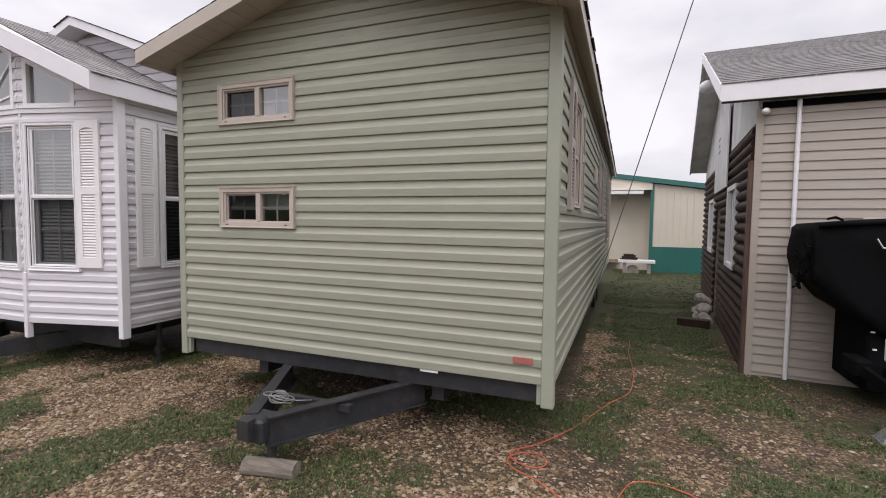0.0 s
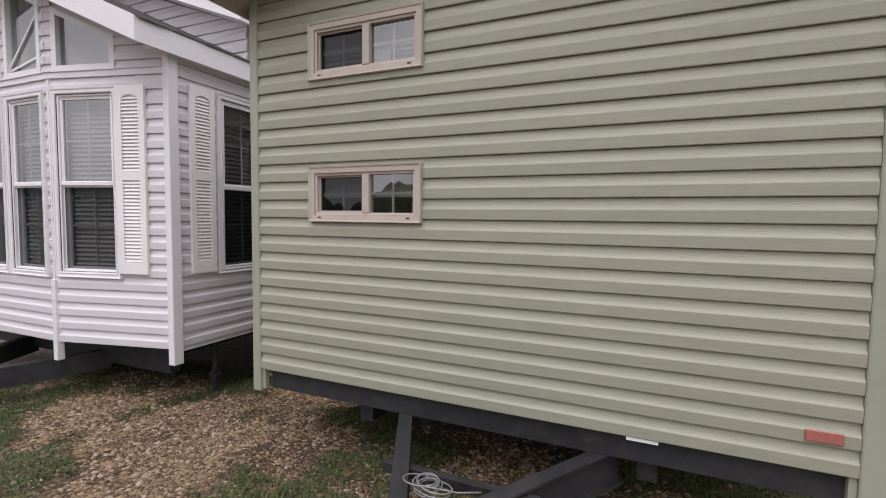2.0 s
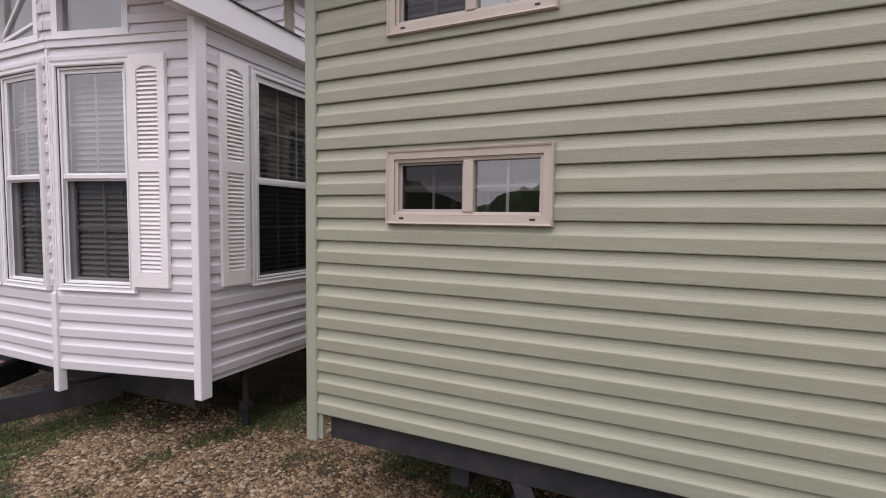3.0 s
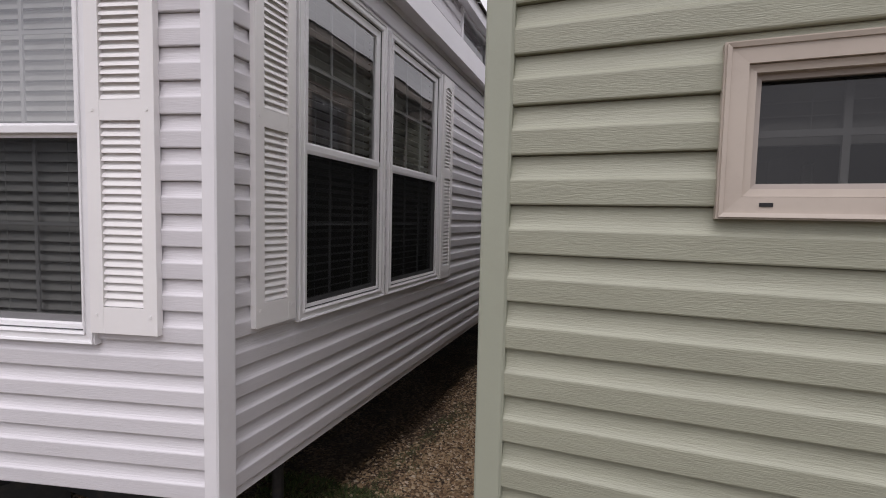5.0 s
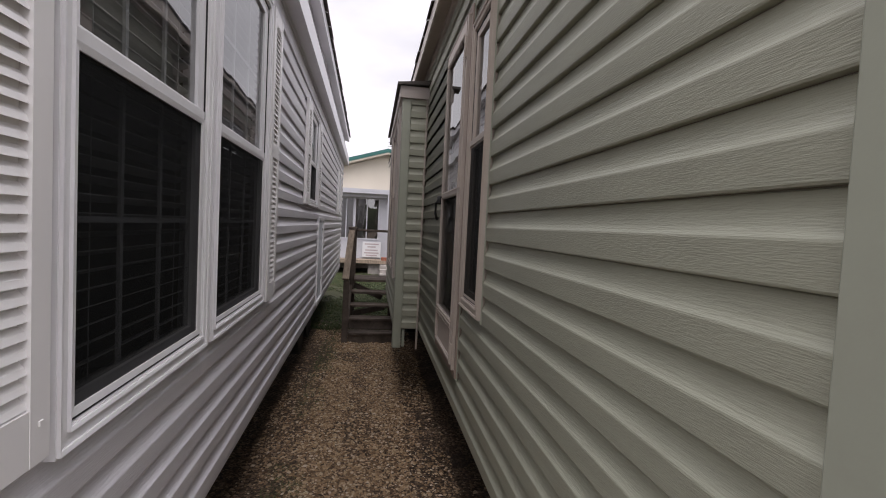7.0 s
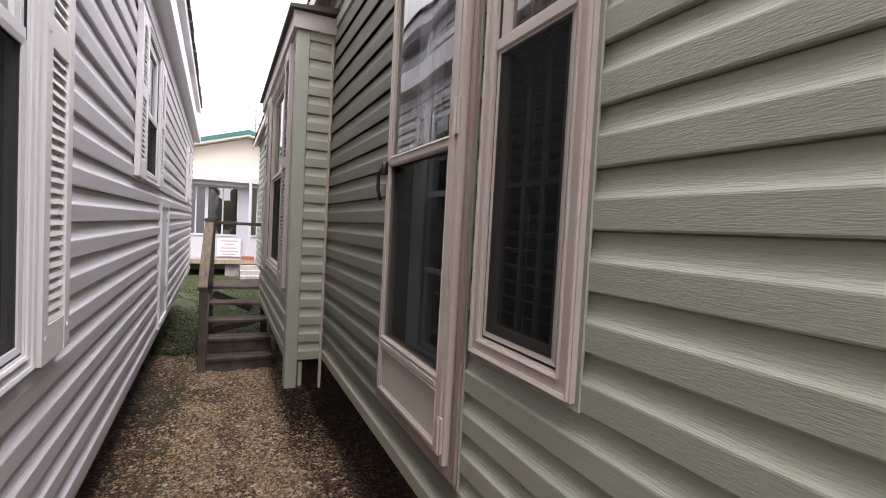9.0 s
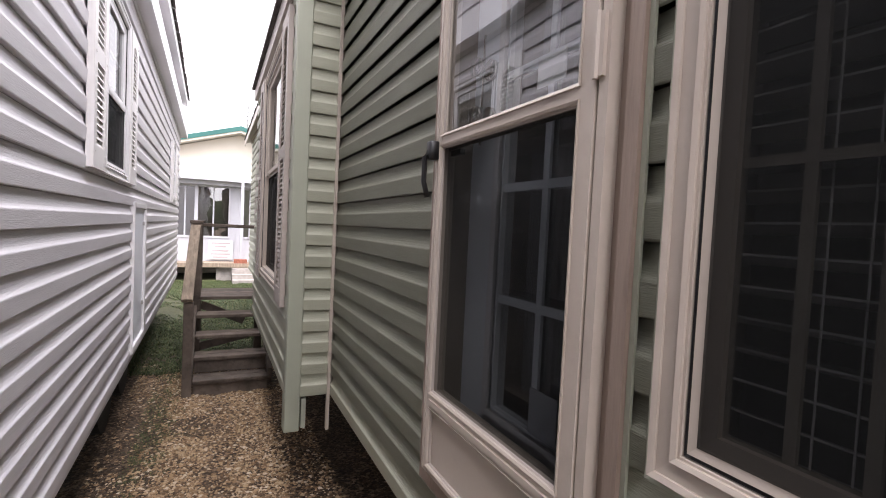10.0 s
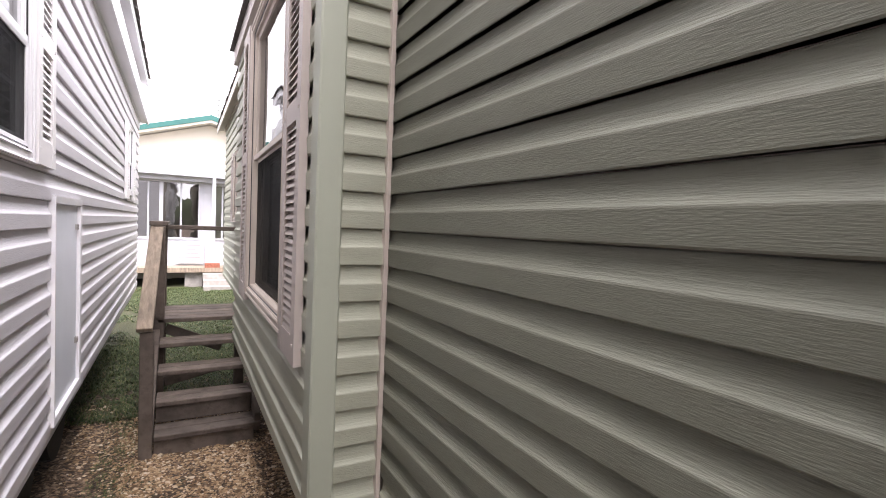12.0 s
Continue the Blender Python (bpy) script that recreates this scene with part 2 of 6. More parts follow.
def hexa(bm, c):
    """Eight corners: bottom ring of four, then top ring of four."""
    v = [bm.verts.new(p) for p in c]
    for q in ((3, 2, 1, 0), (4, 5, 6, 7), (0, 1, 5, 4), (1, 2, 6, 5), (2, 3, 7, 6), (3, 0, 4, 7)):
        bm.faces.new([v[i] for i in q])
    return v


def box(bm, x0, x1, y0, y1, z0, z1):
    hexa(bm, [(x0, y0, z0), (x1, y0, z0), (x1, y1, z0), (x0, y1, z0), (x0, y0, z1), (x1, y0, z1), (x1, y1, z1), (x0, y1, z1)])


def fbox(bm, F, s0, s1, d0, d1, z0, z1):
    hexa(bm, [F.p(s0, d0, z0), F.p(s1, d0, z0), F.p(s1, d1, z0), F.p(s0, d1, z0), F.p(s0, d0, z1), F.p(s1, d0, z1), F.p(s1, d1, z1), F.p(s0, d1, z1)])


def bevelled(bm, w=0.004):
    bmesh.ops.bevel(bm, geom=bm.edges[:], offset=w, segments=1, affect="EDGES", profile=0.5)
    return bm


def beam(bm, a, b, w, h, up=(0, 0, 1)):
    """A bar from a to b, w wide and h high, its middle line through a and b."""
    a, b = Vector(a), Vector(b)
    t = (b - a).normalized()
    side = t.cross(Vector(up)).normalized() * w / 2
    top = side.cross(t).normalized() * h / 2
    c = []
    for p in (a, b):
        c += [p - side - top, p + side - top, p + side + top, p - side + top]
    hexa(bm, c)


def tube(bm, pts, r, n=6):
    rings = []
    pts = [Vector(p) for p in pts]
    for i, p in enumerate(pts):
        t = (pts[min(i + 1, len(pts) - 1)] - pts[max(i - 1, 0)]).normalized()
        a = t.cross(Vector((0, 0, 1)) if abs(t.z) < 0.95 else Vector((1, 0, 0))).normalized()
        b = t.cross(a)
        rings.append([bm.verts.new(p + r * (a * math.cos(k * 2 * math.pi / n) + b * math.sin(k * 2 * math.pi / n))) for k in range(n)])
    for r0, r1 in zip(rings, rings[1:]):
        for k in range(n):
            bm.faces.new((r0[k], r0[(k + 1) % n], r1[(k + 1) % n], r1[k]))
    bm.faces.new(rings[0])
    bm.faces.new(rings[-1][::-1])


DUTCH = [(0.0, 0.002), (0.0, 0.0165), (0.03, 0.0185), (0.47, 0.0205), (0.5, 0.0195), (0.55, 0.0145), (0.61, 0.0105), (0.69, 0.0075), (0.8, 0.005), (0.97, 0.0035), (0.99, 0.0)]
LAP = [(0.0, 0.002), (0.0, 0.016), (0.05, 0.0165), (0.97, 0.003), (0.99, 0.0)]


def plank(F, lo, hi, z, c, zlo, zhi, prof, mat, parent, name="siding_plank"):
    """One course of siding from lo to hi, cut off below zlo and above zhi; lo and hi are functions of the height, for gables."""
    pts = [(z + k * c, d) for k, d in prof]
    out = []
    for (za, da), (zb, db) in zip(pts, pts[1:]):
        if zb < zlo or za > zhi:
            continue
        for zz in (max(za, zlo), min(zb, zhi)):
            dd = da if zb == za else da + (db - da) * (zz - za) / (zb - za)
            if zb == za:
                out += [(za, da), (zb, db)]
                break
            out.append((zz, dd))
    ring = [(out[0][0], 0.0)]
    for q in out + [(out[-1][0], 0.0)]:
        if abs(q[0] - ring[-1][0]) + abs(q[1] - ring[-1][1]) > 1e-6:
            ring.append(q)
    bm = bmesh.new()
    rows = [[bm.verts.new(F.p(end(zz), dd, zz)) for zz, dd in ring] for end in (lo, hi)]
    n = len(ring)
    for k in range(n):
        bm.faces.new((rows[0][k], rows[0][(k + 1) % n], rows[1][(k + 1) % n], rows[1][k]))
    bm.faces.new(rows[0])
    bm.faces.new(rows[1][::-1])
    part(name, bm, mat, parent)


def const(v):
    return lambda z: v


def siding(F, s0, s1, z0, z1, c, mat, parent, holes=(), prof=DUTCH, zbase=None):
    """Courses over a face, cut round its openings; s0 and s1 may be functions of z. Holes: (s0, s1, z0, z1)."""
    f0 = s0 if callable(s0) else const(s0)
    f1 = s1 if callable(s1) else const(s1)
    z = z0 if zbase is None else zbase
    while z + c * 0.98 <= z0:
        z += c
    while z < z1 - 0.004:
        zlo, zhi = max(z, z0), min(z + c, z1)
        at = f0
        for h in sorted(h for h in holes if h[2] < zhi and h[3] > zlo):
            if h[0] > at(zlo) + 0.01:
                plank(F, at, const(h[0]), z, c, zlo, zhi, prof, mat, parent)
            if h[2] > zlo + 0.006:
                plank(F, const(h[0]), const(h[1]), z, c, zlo, h[2], prof, mat, parent)
            if h[3] < zhi - 0.006:
                plank(F, const(h[0]), const(h[1]), z, c, h[3], zhi, prof, mat, parent)
            at = const(h[1])
        if f1(zlo) - at(zlo) > 0.012 and f1(zhi) - at(zhi) > -0.001:
            plank(F, at, f1, z, c, zlo, zhi, prof, mat, parent)
        z += c


def core(F, s0, s1, z0, z1, holes, thick=0.1):
    """The solid wall behind the siding, with its openings cut through."""
    bm = bmesh.new()
    ss = sorted({s0, s1, *[h[0] for h in holes], *[h[1] for h in holes]})
    for a, b in zip(ss, ss[1:]):
        m = (a + b) / 2
        z = z0
        for h in sorted((h for h in holes if h[0] <= m <= h[1]), key=lambda h: h[2]):
            if h[2] > z:
                fbox(bm, F, a, b, -thick, 0, z, h[2])
            z = h[3]
        if z < z1:
            fbox(bm, F, a, b, -thick, 0, z, z1)
    return bm


def frame_ring(bm, F, s0, s1, z0, z1, w, d0, d1):
    """A closed, mitred frame round an opening, w wide inside its outline."""
    out = ((s0, z0), (s1, z0), (s1, z1), (s0, z1))
    inn = ((s0 + w, z0 + w), (s1 - w, z0 + w), (s1 - w, z1 - w), (s0 + w, z1 - w))
    rings = [[bm.verts.new(F.p(s, d, z)) for s, z in ring] for ring, d in ((out, d0), (out, d1), (inn, d1 - 0.003), (inn, d0))]
    for a, b in zip(rings, rings[1:] + rings[:1]):
        for k in range(4):
            bm.faces.new((a[k], a[(k + 1) % 4], b[(k + 1) % 4], b[k]))


def pane(F, s0, s1, z0, z1, d, mat, parent, name="pane", label=""):
    """A thin sheet of glass or screen that faces outwards."""
    me = bpy.data.meshes.new(name)
    me.from_pydata([F.p(s0, d, z0), F.p(s1, d, z0), F.p(s1, d, z1), F.p(s0, d, z1)], [], [(0, 1, 2, 3)])
    me.materials.append(mat)
    ob = new(name, me)
    ob.parent = parent
    ob.visible_shadow = False
    if label:
        ob["label"] = label
    return ob


def muntins(F, s0, s1, z0, z1, cols, rows, d, mat, parent, w=0.014):
    for i in range(1, cols):
        s = s0 + (s1 - s0) * i / cols
        bm = bmesh.new()
        fbox(bm, F, s - w / 2, s + w / 2, d - 0.008, d, z0, z1)
        part("muntin", bm, mat, parent)
    for j in range(1, rows):
        z = z0 + (z1 - z0) * j / rows
        bm = bmesh.new()
        fbox(bm, F, s0, s1, d - 0.0085, d + 0.0005, z - w / 2, z + w / 2)
        part("muntin", bm, mat, parent)


def blind(F, s0, s1, z0, z1, d, parent, tilt=0.4, pitch=0.042, mat=None):
    bm = bmesh.new()
    z = z0
    while z < z1:
        a, b = 0.022 * math.cos(tilt), 0.022 * math.sin(tilt)
        hexa(bm, [F.p(s0, d - a, z - b), F.p(s1, d - a, z - b), F.p(s1, d + a, z + b), F.p(s0, d + a, z + b),
                  F.p(s0, d - a, z - b + 0.003), F.p(s1, d - a, z - b + 0.003), F.p(s1, d + a, z + b + 0.003), F.p(s0, d + a, z + b + 0.003)])
        z += pitch
    for s in (s0 + 0.12, s1 - 0.12):
        fbox(bm, F, s - 0.001, s + 0.001, d + 0.024, d + 0.026, z0, z1)
    return part("blind", bm, mat or M_BLIND, parent, "white horizontal slat blind behind the glass")


def channel(parent, F, s0, s1, z0, z1, mat, w=0.012):
    """The J-channel that the siding tucks into round an opening."""
    bm = bmesh.new()
    frame_ring(bm, F, s0 - w, s1 + w, z0 - w, z1 + w, w + 0.002, 0.018, 0.0245)
    part("j_channel", bm, mat, parent)


def hung_window(parent, F, s0, s1, z0, z1, zm, mat, cols=3, rows=2, trim=0.045, proud=0.03, sill=True, blinds=True, screen=True, low_grid=True, tilt=0.4, pitch=0.042, full=False, coated=False, mesh=None):
    """A vertical sliding window: trim, two sashes, grids, panes, screen over the lower half, blind behind."""
    bm = bmesh.new()
    frame_ring(bm, F, s0 - trim, s1 + trim, z0 - trim, z1 + trim, trim, -0.06, proud)
    win = part("window", bm, mat, parent, "double-hung vinyl window with a grid in the upper sash")
    bm = bmesh.new()
    frame_ring(bm, F, s0 - trim + 0.004, s1 + trim - 0.004, z0 - trim + 0.004, z1 + trim - 0.004, 0.009, proud - 0.004, proud + 0.007)
    part("outer_bead", bm, mat, win)
    bm = bmesh.new()
    frame_ring(bm, F, s0 - 0.011, s1 + 0.011, z0 - 0.011, z1 + 0.011, 0.007, proud - 0.004, proud + 0.005)
    part("inner_bead", bm, mat, win)
    bm = bmesh.new()
    frame_ring(bm, F, s0 - 0.001, s1 + 0.001, z0 - 0.001, z1 + 0.001, 0.018, -0.055, proud - 0.012)
    part("jamb", bm, mat, win)
    # the groove's shade inside the trim, drawn as a thin black ring
    bm = bmesh.new()
    frame_ring(bm, F, s0 + 0.002, s1 - 0.002, z0 + 0.002, z1 - 0.002, 0.003, proud - 0.016, proud - 0.008)
    part("groove_shade", bm, M_BLACK, win, "black strip drawn as the shade of a gap")
    r = 0.026
    bm = bmesh.new()
    frame_ring(bm, F, s0 + 0.017, s1 - 0.017, zm - 0.012, z1 - 0.017, r, -0.03, 0.006)
    part("upper_sash", bm, mat, win)
    bm = bmesh.new()
    frame_ring(bm, F, s0 + 0.017, s1 - 0.017, z0 + 0.017, zm - 0.0125 if full else zm + 0.012, r, -0.026 if full else -0.06, 0.002 if full else -0.032)
    part("lower_sash", bm, mat, win)
    bm = bmesh.new()
    fbox(bm, F, s0 + 0.004, s1 - 0.004, -0.02, 0.014, zm - 0.026, zm + 0.006)
    part("meeting_rail", bevelled(bm, 0.003), mat, win)
    pane(F, s0 + 0.04, s1 - 0.04, zm + 0.01, z1 - 0.04, -0.008, M_GLASS_COATED if coated else M_GLASS, win)
    pane(F, s0 + 0.04, s1 - 0.04, z0 + 0.04, zm - 0.01, -0.012 if full else -0.045, M_GLASS_LOW if screen else M_GLASS, win)
    muntins(F, s0 + 0.042, s1 - 0.042, zm + 0.01, z1 - 0.042, cols, rows, -0.013, mat, win)
    if low_grid:
        muntins(F, s0 + 0.042, s1 - 0.042, z0 + 0.042, zm - 0.01, cols, rows, -0.017 if full else -0.05, mat, win)
    if screen:
        bm = bmesh.new()
        frame_ring(bm, F, s0 + 0.008, s1 - 0.008, z0 + 0.008, zm - 0.024, 0.016, 0.006 if full else -0.014, proud - 0.006 if full else -0.004)
        part("screen_frame", bm, mat, win)
        pane(F, s0 + 0.022, s1 - 0.022, z0 + 0.022, zm - 0.034, 0.0085 if full else -0.009, mesh or M_SCREEN, win, "insect_screen", "dark woven insect screen")
    if blinds:
        blind(F, s0 + 0.02, s1 - 0.02, z0 + 0.03, z1 - 0.02, -0.05 if full else -0.084, win, tilt, pitch)
    return win


def shutter(parent, F, s0, s1, z0, z1, mat, label, split=0.525, d0=0.016, d1=0.045, arch=True):
    """A louvred shutter: stiles, rails, slanted louvres, an arched top to the upper panel."""
    bm = bmesh.new()
    w = (s1 - s0) * 0.2
    zs = z0 + (z1 - z0) * split
    rb, rm, rt = 0.1, 0.037, 0.075
    fbox(bm, F, s0, s0 + w, d0, d1, z0, z1)
    fbox(bm, F, s1 - w, s1, d0, d1, z0, z1)
    fbox(bm, F, s0 + w, s1 - w, d0, d1 - 0.001, z0, z0 + rb)
    fbox(bm, F, s0 + w, s1 - w, d0, d1 - 0.001, zs - rm, zs + rm)
    fbox(bm, F, s0 + w, s1 - w, d0, d1 - 0.001, z1 - rt, z1)
    fbox(bm, F, s0 + w, s1 - w, d0, d0 + 0.008, z0 + rb, z1 - rt)
    if arch:
        a, b, n = s0 + w, s1 - w, 8
        for i in range(n):
            t0, t1 = i / n, (i + 1) / n
            h0, h1 = 0.028 * (1 - math.sin(math.pi * t0)), 0.028 * (1 - math.sin(math.pi * t1))
            p0, p1, top = a + (b - a) * t0, a + (b - a) * t1, z1 - rt
            hexa(bm, [F.p(p0, d0 + 0.008, top - h0), F.p(p1, d0 + 0.008, top - h1), F.p(p1, d1 - 0.002, top - h1), F.p(p0, d1 - 0.002, top - h0),
                      F.p(p0, d0 + 0.008, top), F.p(p1, d0 + 0.008, top), F.p(p1, d1 - 0.002, top), F.p(p0, d1 - 0.002, top)])
    sh = part("shutter", bm, mat, parent, label)
    pitch = 0.0288
    for a, b in ((z0 + rb, zs - rm), (zs + rm, z1 - rt - 0.012)):
        n = int((b - a) / pitch)
        for i in range(n):
            z = a + (b - a) * (i + 0.1) / n
            bm = bmesh.new()
            h = pitch * 0.8
            hexa(bm, [F.p(s0 + w, d0 + 0.009, z + h * 0.3), F.p(s1 - w, d0 + 0.009, z + h * 0.3), F.p(s1 - w, d1 - 0.005, z), F.p(s0 + w, d1 - 0.005, z),
                      F.p(s0 + w, d0 + 0.009, z + h), F.p(s1 - w, d0 + 0.009, z + h), F.p(s1 - w, d1 - 0.009, z + h * 0.55), F.p(s0 + w, d1 - 0.009, z + h * 0.55)])
            part("louvre", bm, mat, sh)
    for z in (z0 + 0.07, zs, z1 - 0.05):
        for s in (s0 + w / 2, s1 - w / 2):
            bm = bmesh.new()
            fbox(bm, F, s - 0.005, s + 0.005, d1, d1 + 0.003, z - 0.005, z + 0.005)
            part("screw", bm, mat, sh)
    return sh


def shingles(parent, x0, z0, x1, z1, y0, y1, mat, run=0.14, width=0.31, axis="x"):
    """Rows of overlapping tabs up one slope, from the eave (x0, z0) to the ridge (x1, z1)."""
    L = math.hypot(x1 - x0, z1 - z0)
    ux, uz = (x1 - x0) / L, (z1 - z0) / L
    nx, nz = (-uz, ux) if ux > 0 else (uz, -ux)
    tri = []
    r = 0
    a = 0.0
    while a < L - 0.02:
        b = min(a + run * 1.15, L)
        y = y0 - random.random() * width
        while y < y1:
            ya, yb = max(y, y0), min(y + width - 0.006, y1)
            if yb - ya > 0.02:
                j = random.uniform(-0.006, 0.006)
                q = []
                for (t, h) in ((a + j, 0.009), (b, 0.003)):
                    for yy in (ya, yb):
                        if axis == "x":
                            q.append((x0 + ux * t + nx * h, yy, z0 + uz * t + nz * h))
                        else:
                            q.append((yy, x0 + ux * t + nx * h, z0 + uz * t + nz * h))
                lowz = []
                for yy in (ya, yb):
                    t = a + j
                    lowz.append((x0 + ux * t, yy, z0 + uz * t) if axis == "x" else (yy, x0 + ux * t, z0 + uz * t))
                tri.append((q, lowz))
            y += width
        a += run
        r += 1
    vs, fs = [], []
    for q, lowz in tri:
        k = len(vs)
        vs += [*q, *lowz]
        fs += [(k, k + 1, k + 3, k + 2), (k, k + 1, k + 5, k + 4)]
    me = bpy.data.meshes.new("shingles")
    me.from_pydata(vs, [], fs)
    me.materials.append(mat)
    ob = new("shingles", me)
    ob.parent = parent
    if parent.type == "EMPTY":
        ob.matrix_parent_inverse = Matrix.Translation(-parent.location)
    ob["kind"] = "stuff"
    return ob


# ---- ground ----
def ground_z(x, y):
    def sm(a, b, t):
        t = min(max((t - a) / (b - a), 0), 1)
        return t * t * (3 - 2 * t)
    alley = 1 - sm(-3.6, -1.0, x)
    z = -0.1 * sm(0.5, 3.0, y) - 0.17 * sm(3.0, 6.5, y) * alley - 0.08 * sm(6, 16, y) * (1 - alley)
    near = 1 - sm(25, 40, math.hypot(x + 2, y - 6))
    z += near * (0.018 * noise.noise((x * 0.9, y * 0.9, 0)) + 0.01 * noise.noise((x * 3.1, y * 3.1, 4)))
    for tx in (-5.35, -4.75, -4.45):
        z -= near * 0.018 * math.exp(-((x - tx - 0.02 * y) / 0.09) ** 2) * sm(-0.5, 2, y)
    return z


def ground_material():
    m = bpy.data.materials.new("gravel_and_grass")
    m.use_nodes = True
    nt = m.node_tree
    b = nt.nodes["Principled BSDF"]
    b.inputs["Roughness"].default_value = 0.95
    co = nt.nodes.new("ShaderNodeTexCoord")

    def noise_node(scale, detail, rough=0.55):
        n = nt.nodes.new("ShaderNodeTexNoise")
        n.inputs["Scale"].default_value, n.inputs["Detail"].default_value, n.inputs["Roughness"].default_value = scale, detail, rough
        nt.links.new(co.outputs["Object"], n.inputs["Vector"])
        return n

    def ramp(sock, stops):
        r = nt.nodes.new("ShaderNodeValToRGB")
        while len(r.color_ramp.elements) < len(stops):
            r.color_ramp.elements.new(0.5)
        for e, (p, c) in zip(r.color_ramp.elements, stops):
            e.position, e.color = p, (*c, 1)
        nt.links.new(sock, r.inputs["Fac"])
        return r.outputs["Color"]

    def mix(fac, a, c):
        x = nt.nodes.new("ShaderNodeMix")
        x.data_type = "RGBA"
        nt.links.new(fac, x.inputs[0])
        nt.links.new(a, x.inputs[6])
        nt.links.new(c, x.inputs[7])
        return x.outputs[2]

    vor = nt.nodes.new("ShaderNodeTexVoronoi")
    vor.inputs["Scale"].default_value = 62
    nt.links.new(co.outputs["Object"], vor.inputs["Vector"])
    sep = nt.nodes.new("ShaderNodeSeparateColor")
    nt.links.new(vor.outputs["Color"], sep.inputs["Color"])
    stone = ramp(sep.outputs["Red"], [(0.0, (0.022, 0.013, 0.007)), (0.35, (0.06, 0.037, 0.02)), (0.7, (0.14, 0.09, 0.052)), (1.0, (0.3, 0.215, 0.14))])
    soil = ramp(noise_node(30, 5).outputs["Fac"], [(0.3, (0.011, 0.007, 0.004)), (0.7, (0.046, 0.03, 0.017))])
    gravel = mix(ramp(noise_node(1.6, 6, 0.65).outputs["Fac"], [(0.36, (0.25, 0.25, 0.25)), (0.58, (0.95, 0.95, 0.95))]), soil, stone)
    grass = ramp(noise_node(90, 3).outputs["Fac"], [(0.3, (0.014, 0.018, 0.005)), (0.7, (0.06, 0.07, 0.02))])
    geo = nt.nodes.new("ShaderNodeSeparateXYZ")
    nt.links.new(co.outputs["Object"], geo.inputs["Vector"])
    far = nt.nodes.new("ShaderNodeMapRange")
    far.inputs["From Min"].default_value, far.inputs["From Max"].default_value = 4.5, 12.5
    far.inputs["To Min"].default_value, far.inputs["To Max"].default_value = 0.03, 0.42
    nt.links.new(geo.outputs["Y"], far.inputs["Value"])
    deep = nt.nodes.new("ShaderNodeMapRange")
    deep.inputs["From Min"].default_value, deep.inputs["From Max"].default_value = 11.2, 13.2
    deep.inputs["To Min"].default_value, deep.inputs["To Max"].default_value = -0.12, 0.4
    nt.links.new(geo.outputs["Y"], deep.inputs["Value"])
    side_x = nt.nodes.new("ShaderNodeMapRange")
    side_x.inputs["From Min"].default_value, side_x.inputs["From Max"].default_value = -2.5, -1.0
    nt.links.new(geo.outputs["X"], side_x.inputs["Value"])
    pick = nt.nodes.new("ShaderNodeMix")
    nt.links.new(side_x.outputs["Result"], pick.inputs[0])
    nt.links.new(deep.outputs["Result"], pick.inputs[2])
    nt.links.new(far.outputs["Result"], pick.inputs[3])
    add = nt.nodes.new("ShaderNodeMath")
    add.operation = "ADD"
    nt.links.new(noise_node(0.9, 6, 0.7).outputs["Fac"], add.inputs[0])
    nt.links.new(pick.outputs[0], add.inputs[1])
    col = mix(ramp(add.outputs[0], [(0.5, (0, 0, 0)), (0.64, (0.85, 0.85, 0.85))]), gravel, grass)
    nt.links.new(col, b.inputs["Base Color"])
    bp = nt.nodes.new("ShaderNodeBump")
    bp.inputs["Strength"].default_value, bp.inputs["Distance"].default_value = 0.8, 0.012
    nt.links.new(vor.outputs["Distance"], bp.inputs["Height"])
    bp.invert = True
    nt.links.new(bp.outputs["Normal"], b.inputs["Normal"])
    return m


def make_ground():
    xs = [-900, -300, -120, -60, -35, -22, -15, -11, -9.5] + [-8 + 0.08 * i for i in range(139)] + [3.3, 4, 5, 6, 7] + [9, 12, 18, 30, 60, 150, 400, 900]
    ys = [-900, -300, -100, -40, -20, -10, -5, -2.5, -1] + [0.08 * i for i in range(151)] + [12.3 + 0.4 * i for i in range(20)] + [22, 25, 30, 40, 60, 120, 300, 900]
    vs = [(x, y, ground_z(x, y)) for y in ys for x in xs]
    n = len(xs)
    fs = [(j * n + i, j * n + i + 1, (j + 1) * n + i + 1, (j + 1) * n + i) for j in range(len(ys) - 1) for i in range(n - 1)]
    me = bpy.data.meshes.new("ground")
    me.from_pydata(vs, [], fs)
    for f in me.polygons:
        f.use_smooth = True
    me.materials.append(ground_material())
    return tagged(new("ground", me), "tan gravel ground with patches of grass and dirt", "ground", kind="structure")


make_ground()


